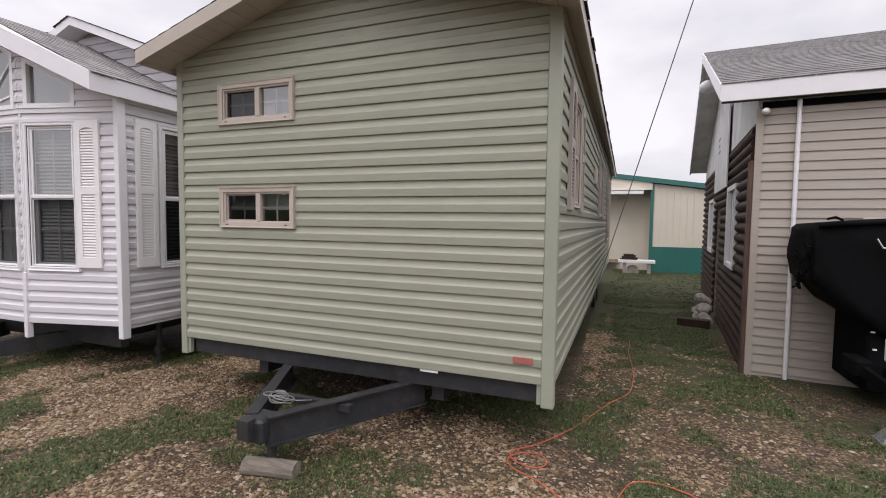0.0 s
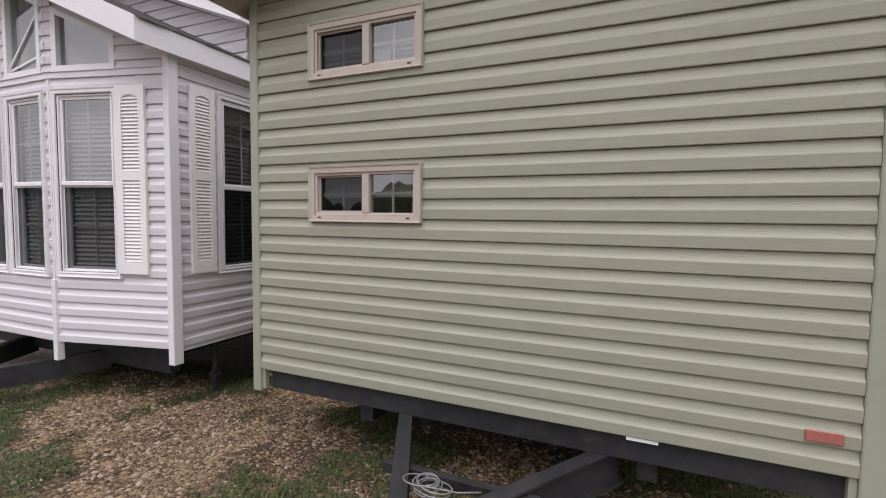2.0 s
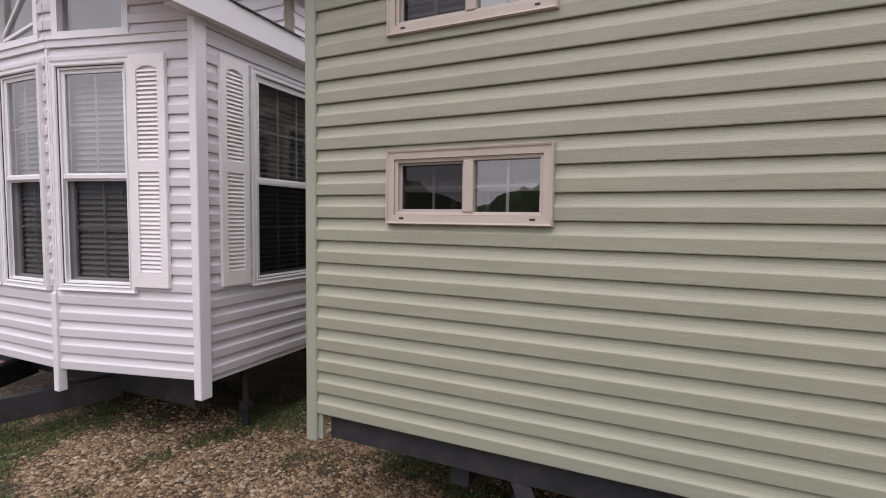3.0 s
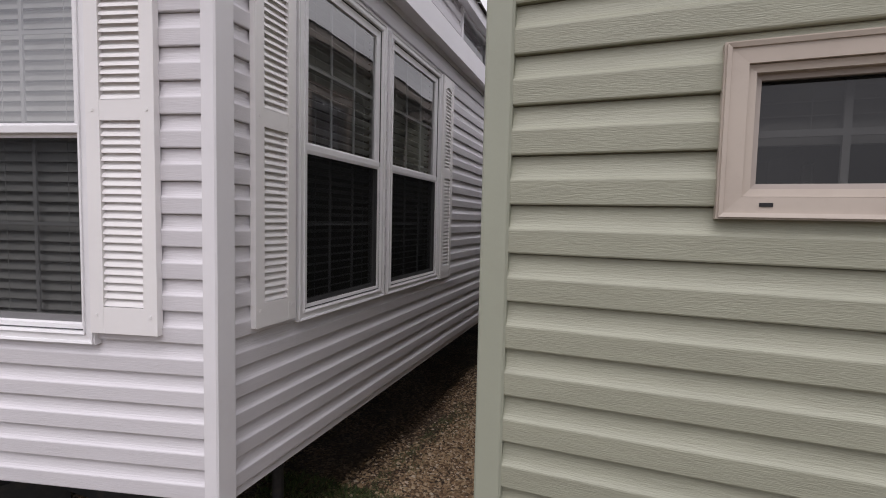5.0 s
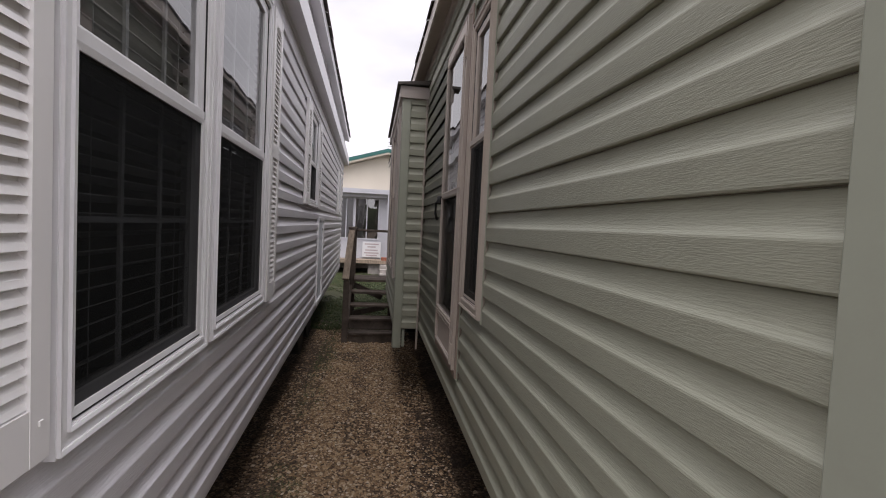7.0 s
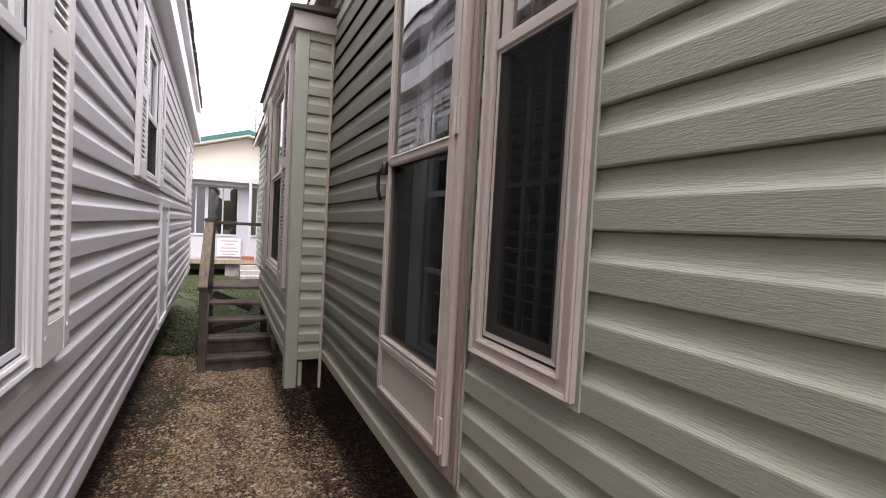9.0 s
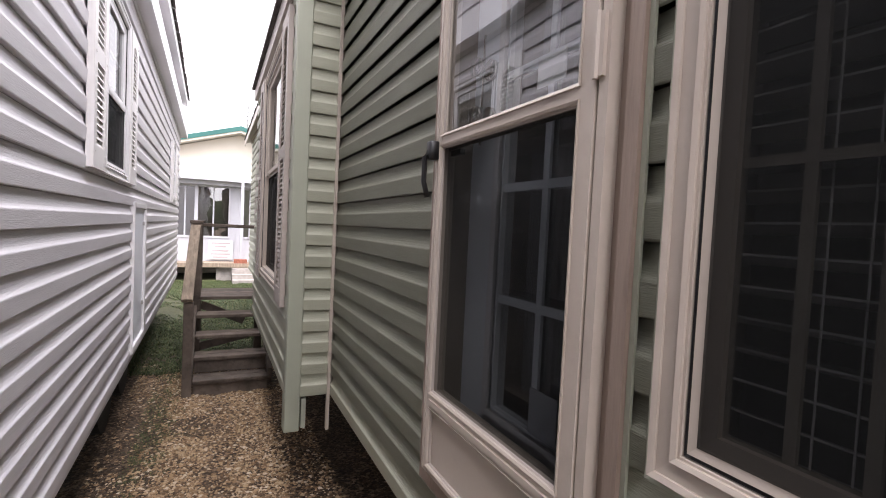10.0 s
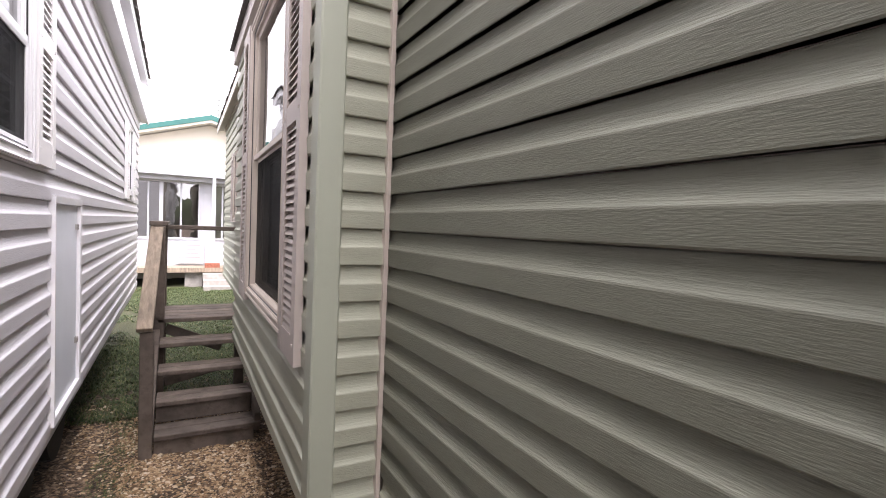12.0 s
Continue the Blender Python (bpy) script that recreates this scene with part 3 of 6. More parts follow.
def make_treeline():
    """A far row of trees that closes the open side, 60 m away."""
    bm = bmesh.new()
    prev = None
    for i in range(241):
        x = -120 + i
        h = 5.5 + 3.5 * noise.noise((x * 0.09, 3, 0)) + 1.6 * noise.noise((x * 0.4, 8, 0)) + 0.8 * noise.noise((x * 1.3, 5, 0))
        y = -60 - 0.002 * x * x * 0.2 + 1.5 * noise.noise((x * 0.3, 1, 2))
        cur = [bm.verts.new((x, y, -0.3)), bm.verts.new((x, y + 0.8, h * 0.5)), bm.verts.new((x, y - 0.6, h))]
        if prev:
            for k in range(2):
                bm.faces.new((prev[k], cur[k], cur[k + 1], prev[k + 1]))
        prev = cur
    m = material("far_foliage", (0.05, 0.065, 0.03), 0.9, vary=0.5, scale=0.6)
    tagged(part("backdrop", bm, m, smooth=True), "far dark green row of trees", "trees", kind="structure")


make_treeline()

# ---- the sage green mobile home ----
GX0, GX1, GY0, GY1 = -3.955, -0.45, 3.30, 15.2
GZ, GC = 0.478, 0.1215
EAVE, RIDGE = 3.08, 3.60
GXR = (GX0 + GX1) / 2
green = thing("mobile_home", ((GX0 + GX1) / 2, (GY0 + GY1) / 2, 0), "sage green vinyl-sided mobile home with tan windows on black chassis", "mobile home")

F = Face(GX0, GY0, 1, 0)
W = GX1 - GX0
holes = [(0.488, 1.325, 1.545, 1.91), (0.488, 1.325, 2.462, 2.828)]
front = part("front_wall", core(F, 0.0, W, GZ, EAVE - 0.02, [(a + 0.06, b - 0.06, c + 0.05, d - 0.05) for a, b, c, d in holes]), M_WALLCORE, green)
slope = (RIDGE - EAVE) / (W / 2)
bm = bmesh.new()
vs = [F.p(0, 0, EAVE - 0.02), F.p(W, 0, EAVE - 0.02), F.p(W / 2, 0, RIDGE - 0.03)]
a = [bm.verts.new(v) for v in vs]
b = [bm.verts.new(v - F.n * 0.1) for v in vs]
bm.faces.new(a), bm.faces.new(b[::-1])
for i in range(3):
    bm.faces.new((a[i], a[(i + 1) % 3], b[(i + 1) % 3], b[i]))
part("gable", bm, M_WALLCORE, green)
siding(F, lambda z: max(0.035, (z - EAVE) / slope + 0.02), lambda z: min(W - 0.07, W - (z - EAVE) / slope - 0.02), GZ, RIDGE - 0.03, GC, M_GREEN, front, holes)
for s, w in ((-0.032, 0.072), (W - 0.068, 0.09)):
    bm = bmesh.new()
    fbox(bm, F, s, s + w, -0.06, 0.026, 0.315, EAVE + 0.02)
    part("corner_post", bevelled(bm, 0.006), M_GREEN_POST, green)
for s in (0.038, W - 0.1):
    bm = bmesh.new()
    fbox(bm, F, s, s + 0.03, -0.03, 0.004, 0.33, GZ)
    part("nailing_strip", bm, M_GREEN_POST, green)


def slider(parent, F, s0, s1, z0, z1, mat, snow=True):
    """A small horizontal slider: left sash behind a screen, right pane with a cross grid."""
    bm = bmesh.new()
    frame_ring(bm, F, s0, s1, z0, z1, 0.046, -0.05, 0.034)
    win = part("window", bm, mat, parent, "small tan-framed sliding window")
    bm = bmesh.new()
    frame_ring(bm, F, s0 + 0.004, s1 - 0.004, z0 + 0.004, z1 - 0.004, 0.009, 0.03, 0.04)
    part("outer_bead", bm, mat, win)
    bm = bmesh.new()
    frame_ring(bm, F, s0 + 0.047, s1 - 0.047, z0 + 0.047, z1 - 0.047, 0.016, -0.05, 0.022)
    part("jamb", bm, mat, win)
    m = (s0 + s1) / 2 + 0.02
    bm = bmesh.new()
    fbox(bm, F, m - 0.026, m + 0.026, -0.04, 0.026, z0 + 0.06, z1 - 0.06)
    part("meeting_stile", bevelled(bm, 0.004), mat, win)
    a, b = z0 + 0.062, z1 - 0.062
    pane(F, s0 + 0.06, m - 0.02, a, b, -0.022, M_GLASS, win)
    pane(F, m + 0.02, s1 - 0.06, a, b, -0.005, M_GLASS, win)
    muntins(F, m + 0.026, s1 - 0.06, a, b, 2, 2, -0.01, M_WINDOW, win)
    muntins(F, s0 + 0.062, m - 0.026, a, b, 2, 2, -0.028, M_WINDOW, win)
    pane(F, s0 + 0.06, m - 0.024, a, b, -0.008, M_SCREEN_DOOR, win, "insect_screen", "dark insect screen")
    bm = bmesh.new()
    frame_ring(bm, F, s0 + 0.058, m - 0.02, a - 0.005, b + 0.005, 0.018, -0.016, 0.004)
    part("screen_frame", bm, M_TAUPE, win)
    for s in (s0 + 0.09, s1 - 0.09):
        bm = bmesh.new()
        fbox(bm, F, s - 0.012, s + 0.012, 0.032, 0.0345, z0 + 0.026, z0 + 0.034)
        part("weep_hole", bm, M_BLACK, win)
    low = z0 + (z1 - z0) * (0.5 if z0 < 2 else 0.2)
    blind(F, s0 + 0.06, s1 - 0.06, low, z1 - 0.05, -0.07, win, -1.1, 0.03)
    bm = bmesh.new()
    if z0 > 2:
        fbox(bm, F, m + 0.03, m + 0.15, -0.03, -0.028, z0 + 0.065, z0 + 0.185)
        part("paper", bm, M_PLATE, win, "white paper behind the pane")
    else:
        fbox(bm, F, s0 + 0.06, s1 - 0.06, -0.075, -0.06, low - 0.02, low - 0.004)
        part("blind_rail", bm, M_BLIND, win)
    return win


for h in holes:
    slider(green, F, *h, M_TAN)
bm = bmesh.new()
fbox(bm, F, 3.235, 3.375, 0.017, 0.029, GZ + 0.136, GZ + 0.188)
part("reflector", bevelled(bm, 0.003), M_RED, green, "red reflector strip")
bm = bmesh.new()
fbox(bm, F, 2.5, 2.65, 0.004, 0.012, GZ - 0.02, GZ + 0.012)
part("plate", bm, M_PLATE, green, "small white plate")

# long wall along the narrow passage
A = Face(GX0, GY1, 0, -1)
LA = GY1 - GY0
def ya(y):
    return GY1 - y
BY0, BY1 = 7.55, 10.25
win_a = (ya(5.36), ya(4.935), 1.11, 2.56)
door_a = (ya(6.2), ya(5.42), 0.69, 2.70)
ah = [win_a, door_a, (ya(13.2), ya(12.6), 1.45, 2.4)]
core_h = [(a + 0.05, b - 0.05, c + 0.05, d - 0.05) for a, b, c, d in ah]
wall_a = part("passage_wall", core(A, 0, LA - 0.101, GZ, EAVE, core_h), M_WALLCORE, green)
siding(A, ya(BY0) + 0.024, LA - 0.052, GZ, EAVE - 0.06, GC, M_GREEN, wall_a, ah, zbase=GZ + 0.013)
siding(A, 0.07, ya(BY1), GZ, EAVE - 0.06, GC, M_GREEN, wall_a, ah, zbase=GZ + 0.013)
bm = bmesh.new()
fbox(bm, A, 0, LA, 0.0, 0.03, EAVE - 0.06, EAVE)
part("frieze_board", bm, M_TAN, green)
hung_window(green, A.out(0.022), win_a[0] + 0.052, win_a[1] - 0.052, win_a[2] + 0.052, win_a[3] - 0.052, 1.95, M_TAN, 3, 2, trim=0.05, proud=0.014, screen=True, tilt=0.3, full=True, coated=True)
hung_window(green, A, ah[2][0] + 0.05, ah[2][1] - 0.05, 1.5, 2.35, 1.92, M_TAN, 2, 2, trim=0.05, proud=0.035, blinds=False)
for s in (ah[2][0] - 0.33, ah[2][1] + 0.03):
    shutter(green, A, s, s + 0.3, 1.45, 2.4, M_TAUPE, "taupe louvred shutter")


def storm_door(parent, F, s0, s1, z0, z1):
    """Tan storm door, glass above and below a middle rail, kick panel; a half-lite door behind it."""
    bm = bmesh.new()
    frame_ring(bm, F, s0, s1, z0, z1, 0.032, -0.06, 0.032)
    door = part("door", bm, M_BROWN, parent, "tan storm door with two glass panels, closed")
    bm = bmesh.new()
    fbox(bm, F, s1 - 0.062, s1 - 0.032, -0.05, 0.012, z0 + 0.03, z1 - 0.03)
    part("weather_strip", bm, M_BROWN, door, "brown weather strip")
    # the shaded gap beside the hinge rail, filled with a black strip
    bm = bmesh.new()
    fbox(bm, F, s1 - 0.0875, s1 - 0.0825, -0.03, 0.02, z0 + 0.03, z1 - 0.03)
    part("gap_shade", bm, M_BLACK, door, "black strip drawn as the shade of a gap")
    bm = bmesh.new()
    fbox(bm, F, s1 - 0.082, s1 - 0.06, 0.0, 0.042, z0 + 0.03, z1 - 0.03)
    part("hinge_rail", bm, M_TAN, door)
    a, b = s0 + 0.04, s1 - 0.088
    zr = 1.725
    zk = 0.985
    bm = bmesh.new()
    fbox(bm, F, a, a + 0.04, 0.0, 0.045, z0 + 0.05, z1 - 0.05)
    fbox(bm, F, b - 0.044, b, 0.0, 0.045, z0 + 0.05, z1 - 0.05)
    fbox(bm, F, a + 0.04, b - 0.044, 0.0, 0.044, zr - 0.02, zr + 0.018)
    fbox(bm, F, a + 0.04, b - 0.044, 0.0, 0.044, zk - 0.055, zk)
    fbox(bm, F, a + 0.04, b - 0.044, 0.0, 0.05, zk - 0.036, zk - 0.022)
    fbox(bm, F, a + 0.04, b - 0.044, 0.0, 0.044, z0 + 0.05, z0 + 0.075)
    fbox(bm, F, a + 0.04, b - 0.044, 0.0, 0.044, z1 - 0.12, z1 - 0.05)
    part("door_frame", bm, M_TAN, door)
    for c, e in ((zr + 0.018, z1 - 0.12), (zk, zr - 0.02), (z0 + 0.075, zk - 0.055)):
        bm = bmesh.new()
        frame_ring(bm, F, a + 0.032, b - 0.036, c - 0.007, e + 0.007, 0.006, 0.043, 0.049)
        part("glazing_bead", bm, M_TAN, door)
        bm = bmesh.new()
        frame_ring(bm, F, a + 0.0395, b - 0.0435, c - 0.0005, e + 0.0005, 0.004, 0.036, 0.0425)
        part("spline", bm, M_TAUPE, door)
    bm = bmesh.new()
    fbox(bm, F, a + 0.012, a + 0.016, 0.044, 0.0475, z0 + 0.055, z1 - 0.055)
    part("stile_rib", bm, M_TAN, door)
    bm = bmesh.new()
    fbox(bm, F, a + 0.04, b - 0.044, 0.01, 0.032, z0 + 0.075, zk - 0.055)
    part("kick_panel", bm, M_TAN, door)
    pane(F, a + 0.04, b - 0.044, zr + 0.018, z1 - 0.12, 0.03, M_GLASS, door)
    pane(F, a + 0.04, b - 0.044, zk, zr - 0.02, 0.022, M_GLASS_LOW, door)
    pane(F, a + 0.04, b - 0.044, zk, zr - 0.02, 0.033, M_SCREEN_DOOR, door, "insect_screen", "dark insect screen")
    for z in (z0 + 0.12, zr + 0.07, z1 - 0.2):
        bm = bmesh.new()
        fbox(bm, F, b - 0.004, b + 0.02, 0.036, 0.05, z - 0.055, z + 0.055)
        tube(bm, [F.p(b + 0.004, 0.05, z - 0.058), F.p(b + 0.004, 0.05, z + 0.058)], 0.006)
        part("hinge", bm, M_TAN, door)
    bm = bmesh.new()
    fbox(bm, F, a - 0.008, a + 0.026, 0.044, 0.074, zr - 0.055, zr + 0.0)
    bevelled(bm, 0.004)
    tube(bm, [F.p(a + 0.006, 0.07, zr - 0.03), F.p(a + 0.004, 0.082, zr - 0.05), F.p(a + 0.004, 0.082, zr - 0.12), F.p(a + 0.006, 0.07, zr - 0.165)], 0.008)
    part("handle", bm, M_BLACK, door, "black pull handle", True)
    bm = bmesh.new()
    fbox(bm, F, a + 0.05, a + 0.11, 0.005, 0.02, zr - 0.045, zr - 0.03)
    part("latch", bm, M_BLACK, door)
    d = -0.075
    bm = bmesh.new()
    fbox(bm, F, a - 0.01, a + 0.19, d - 0.04, d, z0 + 0.03, z1 - 0.05)
    fbox(bm, F, b - 0.1, b + 0.01, d - 0.04, d, z0 + 0.03, z1 - 0.05)
    fbox(bm, F, a + 0.19, b - 0.1, d - 0.04, d, z0 + 0.03, 0.98)
    fbox(bm, F, a + 0.19, b - 0.1, d - 0.04, d, z1 - 0.2, z1 - 0.05)
    inner = part("inner_door", bm, M_DOORWHITE, parent, "white inner door with a nine-pane window")
    for w, e in ((0.034, 0.008), (0.014, 0.016)):
        bm = bmesh.new()
        frame_ring(bm, F, a + 0.182 - w, b - 0.092 + w, 0.972 - w, z1 - 0.192 + w, w, d, d + e)
        part("lite_moulding", bm, M_WHITE_POST, inner)
    muntins(F, a + 0.19, b - 0.1, 0.98, z1 - 0.2, 2, 5, d - 0.004, M_DOORWHITE, inner, 0.022)
    pane(F, a + 0.19, b - 0.1, 0.98, z1 - 0.2, d - 0.016, M_GLASS, inner)
    for z, r in ((1.79, 0.03), (1.93, 0.026)):
        bm = bmesh.new()
        c = F.p(a + 0.105, d, z)
        tube(bm, [c, c + F.n * 0.012], r * 1.15, 14)
        tube(bm, [c + F.n * 0.012, c + F.n * 0.035, c + F.n * 0.04], r * 0.5, 10)
        tube(bm, [c + F.n * 0.036, c + F.n * 0.06], r, 14)
        part("door_knob" if r > 0.028 else "deadbolt", bm, M_CHROME, inner, "brushed nickel", True)
    bm = bmesh.new()
    tube(bm, [F.p(a + 0.06, d + 0.004, 1.72 + 0.012 * i) for i in range(28)], 0.0035, 5)
    part("chain", bm, M_CHROME, inner)
    bm = bmesh.new()
    fbox(bm, F, b - 0.2, b - 0.11, 0.018, 0.0205, zr + 0.05, zr + 0.11)
    part("sticker", bm, M_PLATE, door, "white paper sticker on the glass")
    bm = bmesh.new()
    fbox(bm, F, b - 0.27, b - 0.17, -0.06, -0.058, 0.99, 1.1)
    part("paper", bm, M_CURTAIN, door, "pale paper notice inside the glass")


storm_door(green, A, *door_a)
for hole in ah[:2]:
    channel(green, A, *hole, M_GREEN_POST)
bm = bmesh.new()
fbox(bm, A, ya(BY0) + 0.004, ya(BY0) + 0.026, 0.02, 0.0245, GZ - 0.16, 2.735)
part("j_channel", bm, M_TAN, green)

# the bump-out on the passage side
BX, BT = -4.2, 2.735
B1 = Face(BX, BY0, 1, 0)
bw = GX0 - BX
bump_wall = part("bay_wall", core(B1, 0, bw, GZ + 0.01, BT + 0.01, []), M_WALLCORE, green)
siding(B1, 0.06, bw - 0.033, GZ + 0.016, BT, GC, M_GREEN, bump_wall)
B2 = Face(BX, BY1, 0, -1)
lb = BY1 - BY0
bwin = (lb - 1.66, lb - 0.46, 1.02, 2.66)
bay_side = part("bay_side_wall", core(B2, 0, lb - 0.101, GZ + 0.01, BT + 0.01, [(bwin[0] + 0.05, bwin[1] - 0.05, bwin[2] + 0.05, bwin[3] - 0.05)]), M_WALLCORE, green)
siding(B2, 0.0, lb - 0.07, GZ + 0.016, BT, GC, M_GREEN, bay_side, [bwin])
hung_window(green, B2, bwin[0] + 0.05, bwin[1] - 0.05, bwin[2] + 0.05, bwin[3] - 0.05, 1.87, M_TAN, 2, 1, trim=0.05, proud=0.035, blinds=False, low_grid=False, coated=True)
shutter(green, B2, lb - 0.45, lb - 0.14, 0.975, 2.69, M_TAUPE, "taupe louvred shutter")
shutter(green, B2, 0.7, 1.01, 0.975, 2.69, M_TAUPE, "taupe louvred shutter")
bm = bmesh.new()
fbox(bm, B1, -0.022, 0.063, -0.07, 0.024, 0.3, BT + 0.005)
part("corner_post", bevelled(bm, 0.006), M_GREEN_POST, green)
bm = bmesh.new()
fbox(bm, B1, 0.072, 0.098, -0.03, 0.004, 0.31, GZ)
part("nailing_strip", bm, M_GREEN_POST, green)
bm = bmesh.new()
fbox(bm, B1, bw - 0.033, bw - 0.019, -0.01, 0.026, 0.29, BT)
fbox(bm, B1, bw - 0.036, bw - 0.031, 0.0, 0.032, 0.29, BT)
part("inside_corner_trim", bm, M_TAN, green)
bm = bmesh.new()
fbox(bm, B1, -0.05, bw - 0.012, -lb - 0.04, 0.05, BT, BT + 0.11)
part("bay_fascia", bm, M_TAUPE, green)
bm = bmesh.new()
hexa(bm, [(BX - 0.08, BY0 - 0.08, BT + 0.112), (GX0, BY0 - 0.08, BT + 0.13), (GX0, BY1 + 0.06, BT + 0.13), (BX - 0.08, BY1 + 0.06, BT + 0.112),
          (BX - 0.08, BY0 - 0.08, BT + 0.135), (GX0, BY0 - 0.08, BT + 0.17), (GX0, BY1 + 0.06, BT + 0.17), (BX - 0.08, BY1 + 0.06, BT + 0.135)])
part("bay_roof", bm, M_SHINGLE_DARK, green)

siding(A, ya(BY1), ya(BY0) + 0.024, BT + 0.17, EAVE - 0.06, GC, M_GREEN, wall_a, zbase=GZ)

# right-hand long wall
R = Face(GX1, GY0, 0, 1)
rw = [(0.82, 1.42, 1.76, 2.72), (5.2, 6.1, 1.75, 2.75), (8.9, 9.7, 1.2, 2.75)]
wall_r = part("side_wall", core(R, 0.101, LA, GZ, EAVE, [(a + 0.05, b - 0.05, c + 0.05, d - 0.05) for a, b, c, d in rw]), M_WALLCORE, green)
siding(R, 0.07, LA, GZ, EAVE - 0.06, GC, M_GREEN, wall_r, rw)
for a, b, c, d in rw:
    hung_window(green, R, a + 0.05, b - 0.05, c + 0.05, d - 0.05, (c + d) / 2, M_TAN, 2, 2, trim=0.05, proud=0.035)
    shutter(green, R, a - 0.33, a - 0.02, c - 0.03, d + 0.03, M_TAUPE, "taupe louvred shutter")
    shutter(green, R, b + 0.02, b + 0.33, c - 0.03, d + 0.03, M_TAUPE, "taupe louvred shutter")
bm = bmesh.new()
fbox(bm, R, 3.7, 4.0, 0.01, 0.05, 2.18, 2.42)
part("vent_cover", bevelled(bm, 0.01), M_TAN, green)
bm = bmesh.new()
fbox(bm, R, 0, LA, 0.0, 0.03, EAVE - 0.06, EAVE)
part("frieze_board", bm, M_TAN, green)
# back wall, floor and ceiling close the shell
bm = bmesh.new()
box(bm, GX0 + 0.101, GX1 - 0.101, GY1 - 0.1, GY1, GZ, EAVE)
part("back_wall", bm, M_GREEN, green)
bm = bmesh.new()
box(bm, GX0 + 0.02, GX1 - 0.02, GY0 + 0.02, GY1 - 0.02, GZ + 0.002, GZ + 0.15)
part("floor_deck", bm, M_ROOM, green)
bm = bmesh.new()
box(bm, GX0 + 0.1, GX1 - 0.1, GY0 + 0.1, GY1 - 0.1, EAVE - 0.05, EAVE - 0.01)
part("ceiling_board", bm, M_ROOM, green)
# roof with front overhang, tan fascia and soffit
OX, OY = 0.13, 0.32
ez = EAVE - slope * OX
for sgn, xe in ((1, GX0 - OX), (-1, GX1 + OX)):
    bm = bmesh.new()
    hexa(bm, [(xe, GY0 - OY, ez), (GXR, GY0 - OY, RIDGE), (GXR, GY1 + 0.2, RIDGE), (xe, GY1 + 0.2, ez),
              (xe, GY0 - OY, ez + 0.06), (GXR, GY0 - OY, RIDGE + 0.06), (GXR, GY1 + 0.2, RIDGE + 0.06), (xe, GY1 + 0.2, ez + 0.06)])
    part("roof_deck", bm, M_TAN, green)
    shingles(green, xe - sgn * 0.03, ez + 0.055, GXR, RIDGE + 0.066, GY0 - OY - 0.02, GY1 + 0.22, M_SHINGLE_DARK, 0.16, 0.33)
    bm = bmesh.new()
    hexa(bm, [(xe - sgn * 0.012, GY0 - OY - 0.02, ez - 0.06), (GXR, GY0 - OY - 0.02, RIDGE - 0.06), (GXR, GY0 - OY, RIDGE - 0.06), (xe - sgn * 0.012, GY0 - OY, ez - 0.06),
              (xe - sgn * 0.012, GY0 - OY - 0.02, ez + 0.06), (GXR, GY0 - OY - 0.02, RIDGE + 0.06), (GXR, GY0 - OY, RIDGE + 0.06), (xe - sgn * 0.012, GY0 - OY, ez + 0.06)])
    part("rake_fascia", bm, M_TAN, green, "tan fascia board")
    bm = bmesh.new()
    box(bm, min(xe, xe - sgn * 0.014), max(xe, xe - sgn * 0.014), GY0 - OY, GY1 + 0.2, ez - 0.05, ez + 0.055)
    part("eave_fascia", bm, M_TAN, green)
    # soffit boards under the front overhang
    x = 0.0
    half = abs(GXR - xe)
    while x < half - 0.01:
        x2 = min(x + 0.145, half)
        bm = bmesh.new()
        za, zb = ez + (RIDGE - ez) * x / half - 0.012, ez + (RIDGE - ez) * x2 / half - 0.012
        hexa(bm, [(xe + sgn * x, GY0 - OY, za), (xe + sgn * (x2 - 0.006), GY0 - OY, zb), (xe + sgn * (x2 - 0.006), GY0 - 0.02, zb), (xe + sgn * x, GY0 - 0.02, za),
                  (xe + sgn * x, GY0 - OY, za + 0.01), (xe + sgn * (x2 - 0.006), GY0 - OY, zb + 0.01), (xe + sgn * (x2 - 0.006), GY0 - 0.02, zb + 0.01), (xe + sgn * x, GY0 - 0.02, za + 0.01)])
        part("soffit_board", bm, M_TAN, green)
        x = x2
# chassis, axle and tongue
bm = bmesh.new()
box(bm, GX0 + 0.1, GX1 - 0.1, GY0 + 0.03, GY0 + 0.11, 0.335, GZ - 0.004)
part("front_beam", bm, M_STEEL, green)
for x in (-3.1, -1.35):
    bm = bmesh.new()
    box(bm, x - 0.05, x + 0.05, GY0 + 0.11, GY1 - 0.2, 0.2, GZ)
    part("chassis_beam", bm, M_STEEL, green)
HX, HY = -2.25, 2.42
for x in (-2.83, -1.5):
    bm = bmesh.new()
    a, b = Vector((x, GY0 + 0.18, 0.235)), Vector((HX + (0.07 if x > HX else -0.06), HY, 0.215))
    beam(bm, a, b, 0.012, 0.18)
    web = part("tongue_beam", bm, M_STEEL, green)
    for dz in (-0.096, 0.096):
        bm = bmesh.new()
        beam(bm, a + Vector((0, 0, dz)), b + Vector((0, 0, dz)), 0.085, 0.012)
        part("flange", bm, M_STEEL, web)
bm = bmesh.new()
beam(bm, (-2.62, 2.85, 0.27), (-1.8, 2.85, 0.27), 0.05, 0.05)
part("tongue_crossbar", bm, M_STEEL, green)
bm = bmesh.new()
box(bm, HX - 0.075, HX + 0.085, HY - 0.07, HY + 0.12, 0.14, 0.31)
bevelled(bm, 0.02)
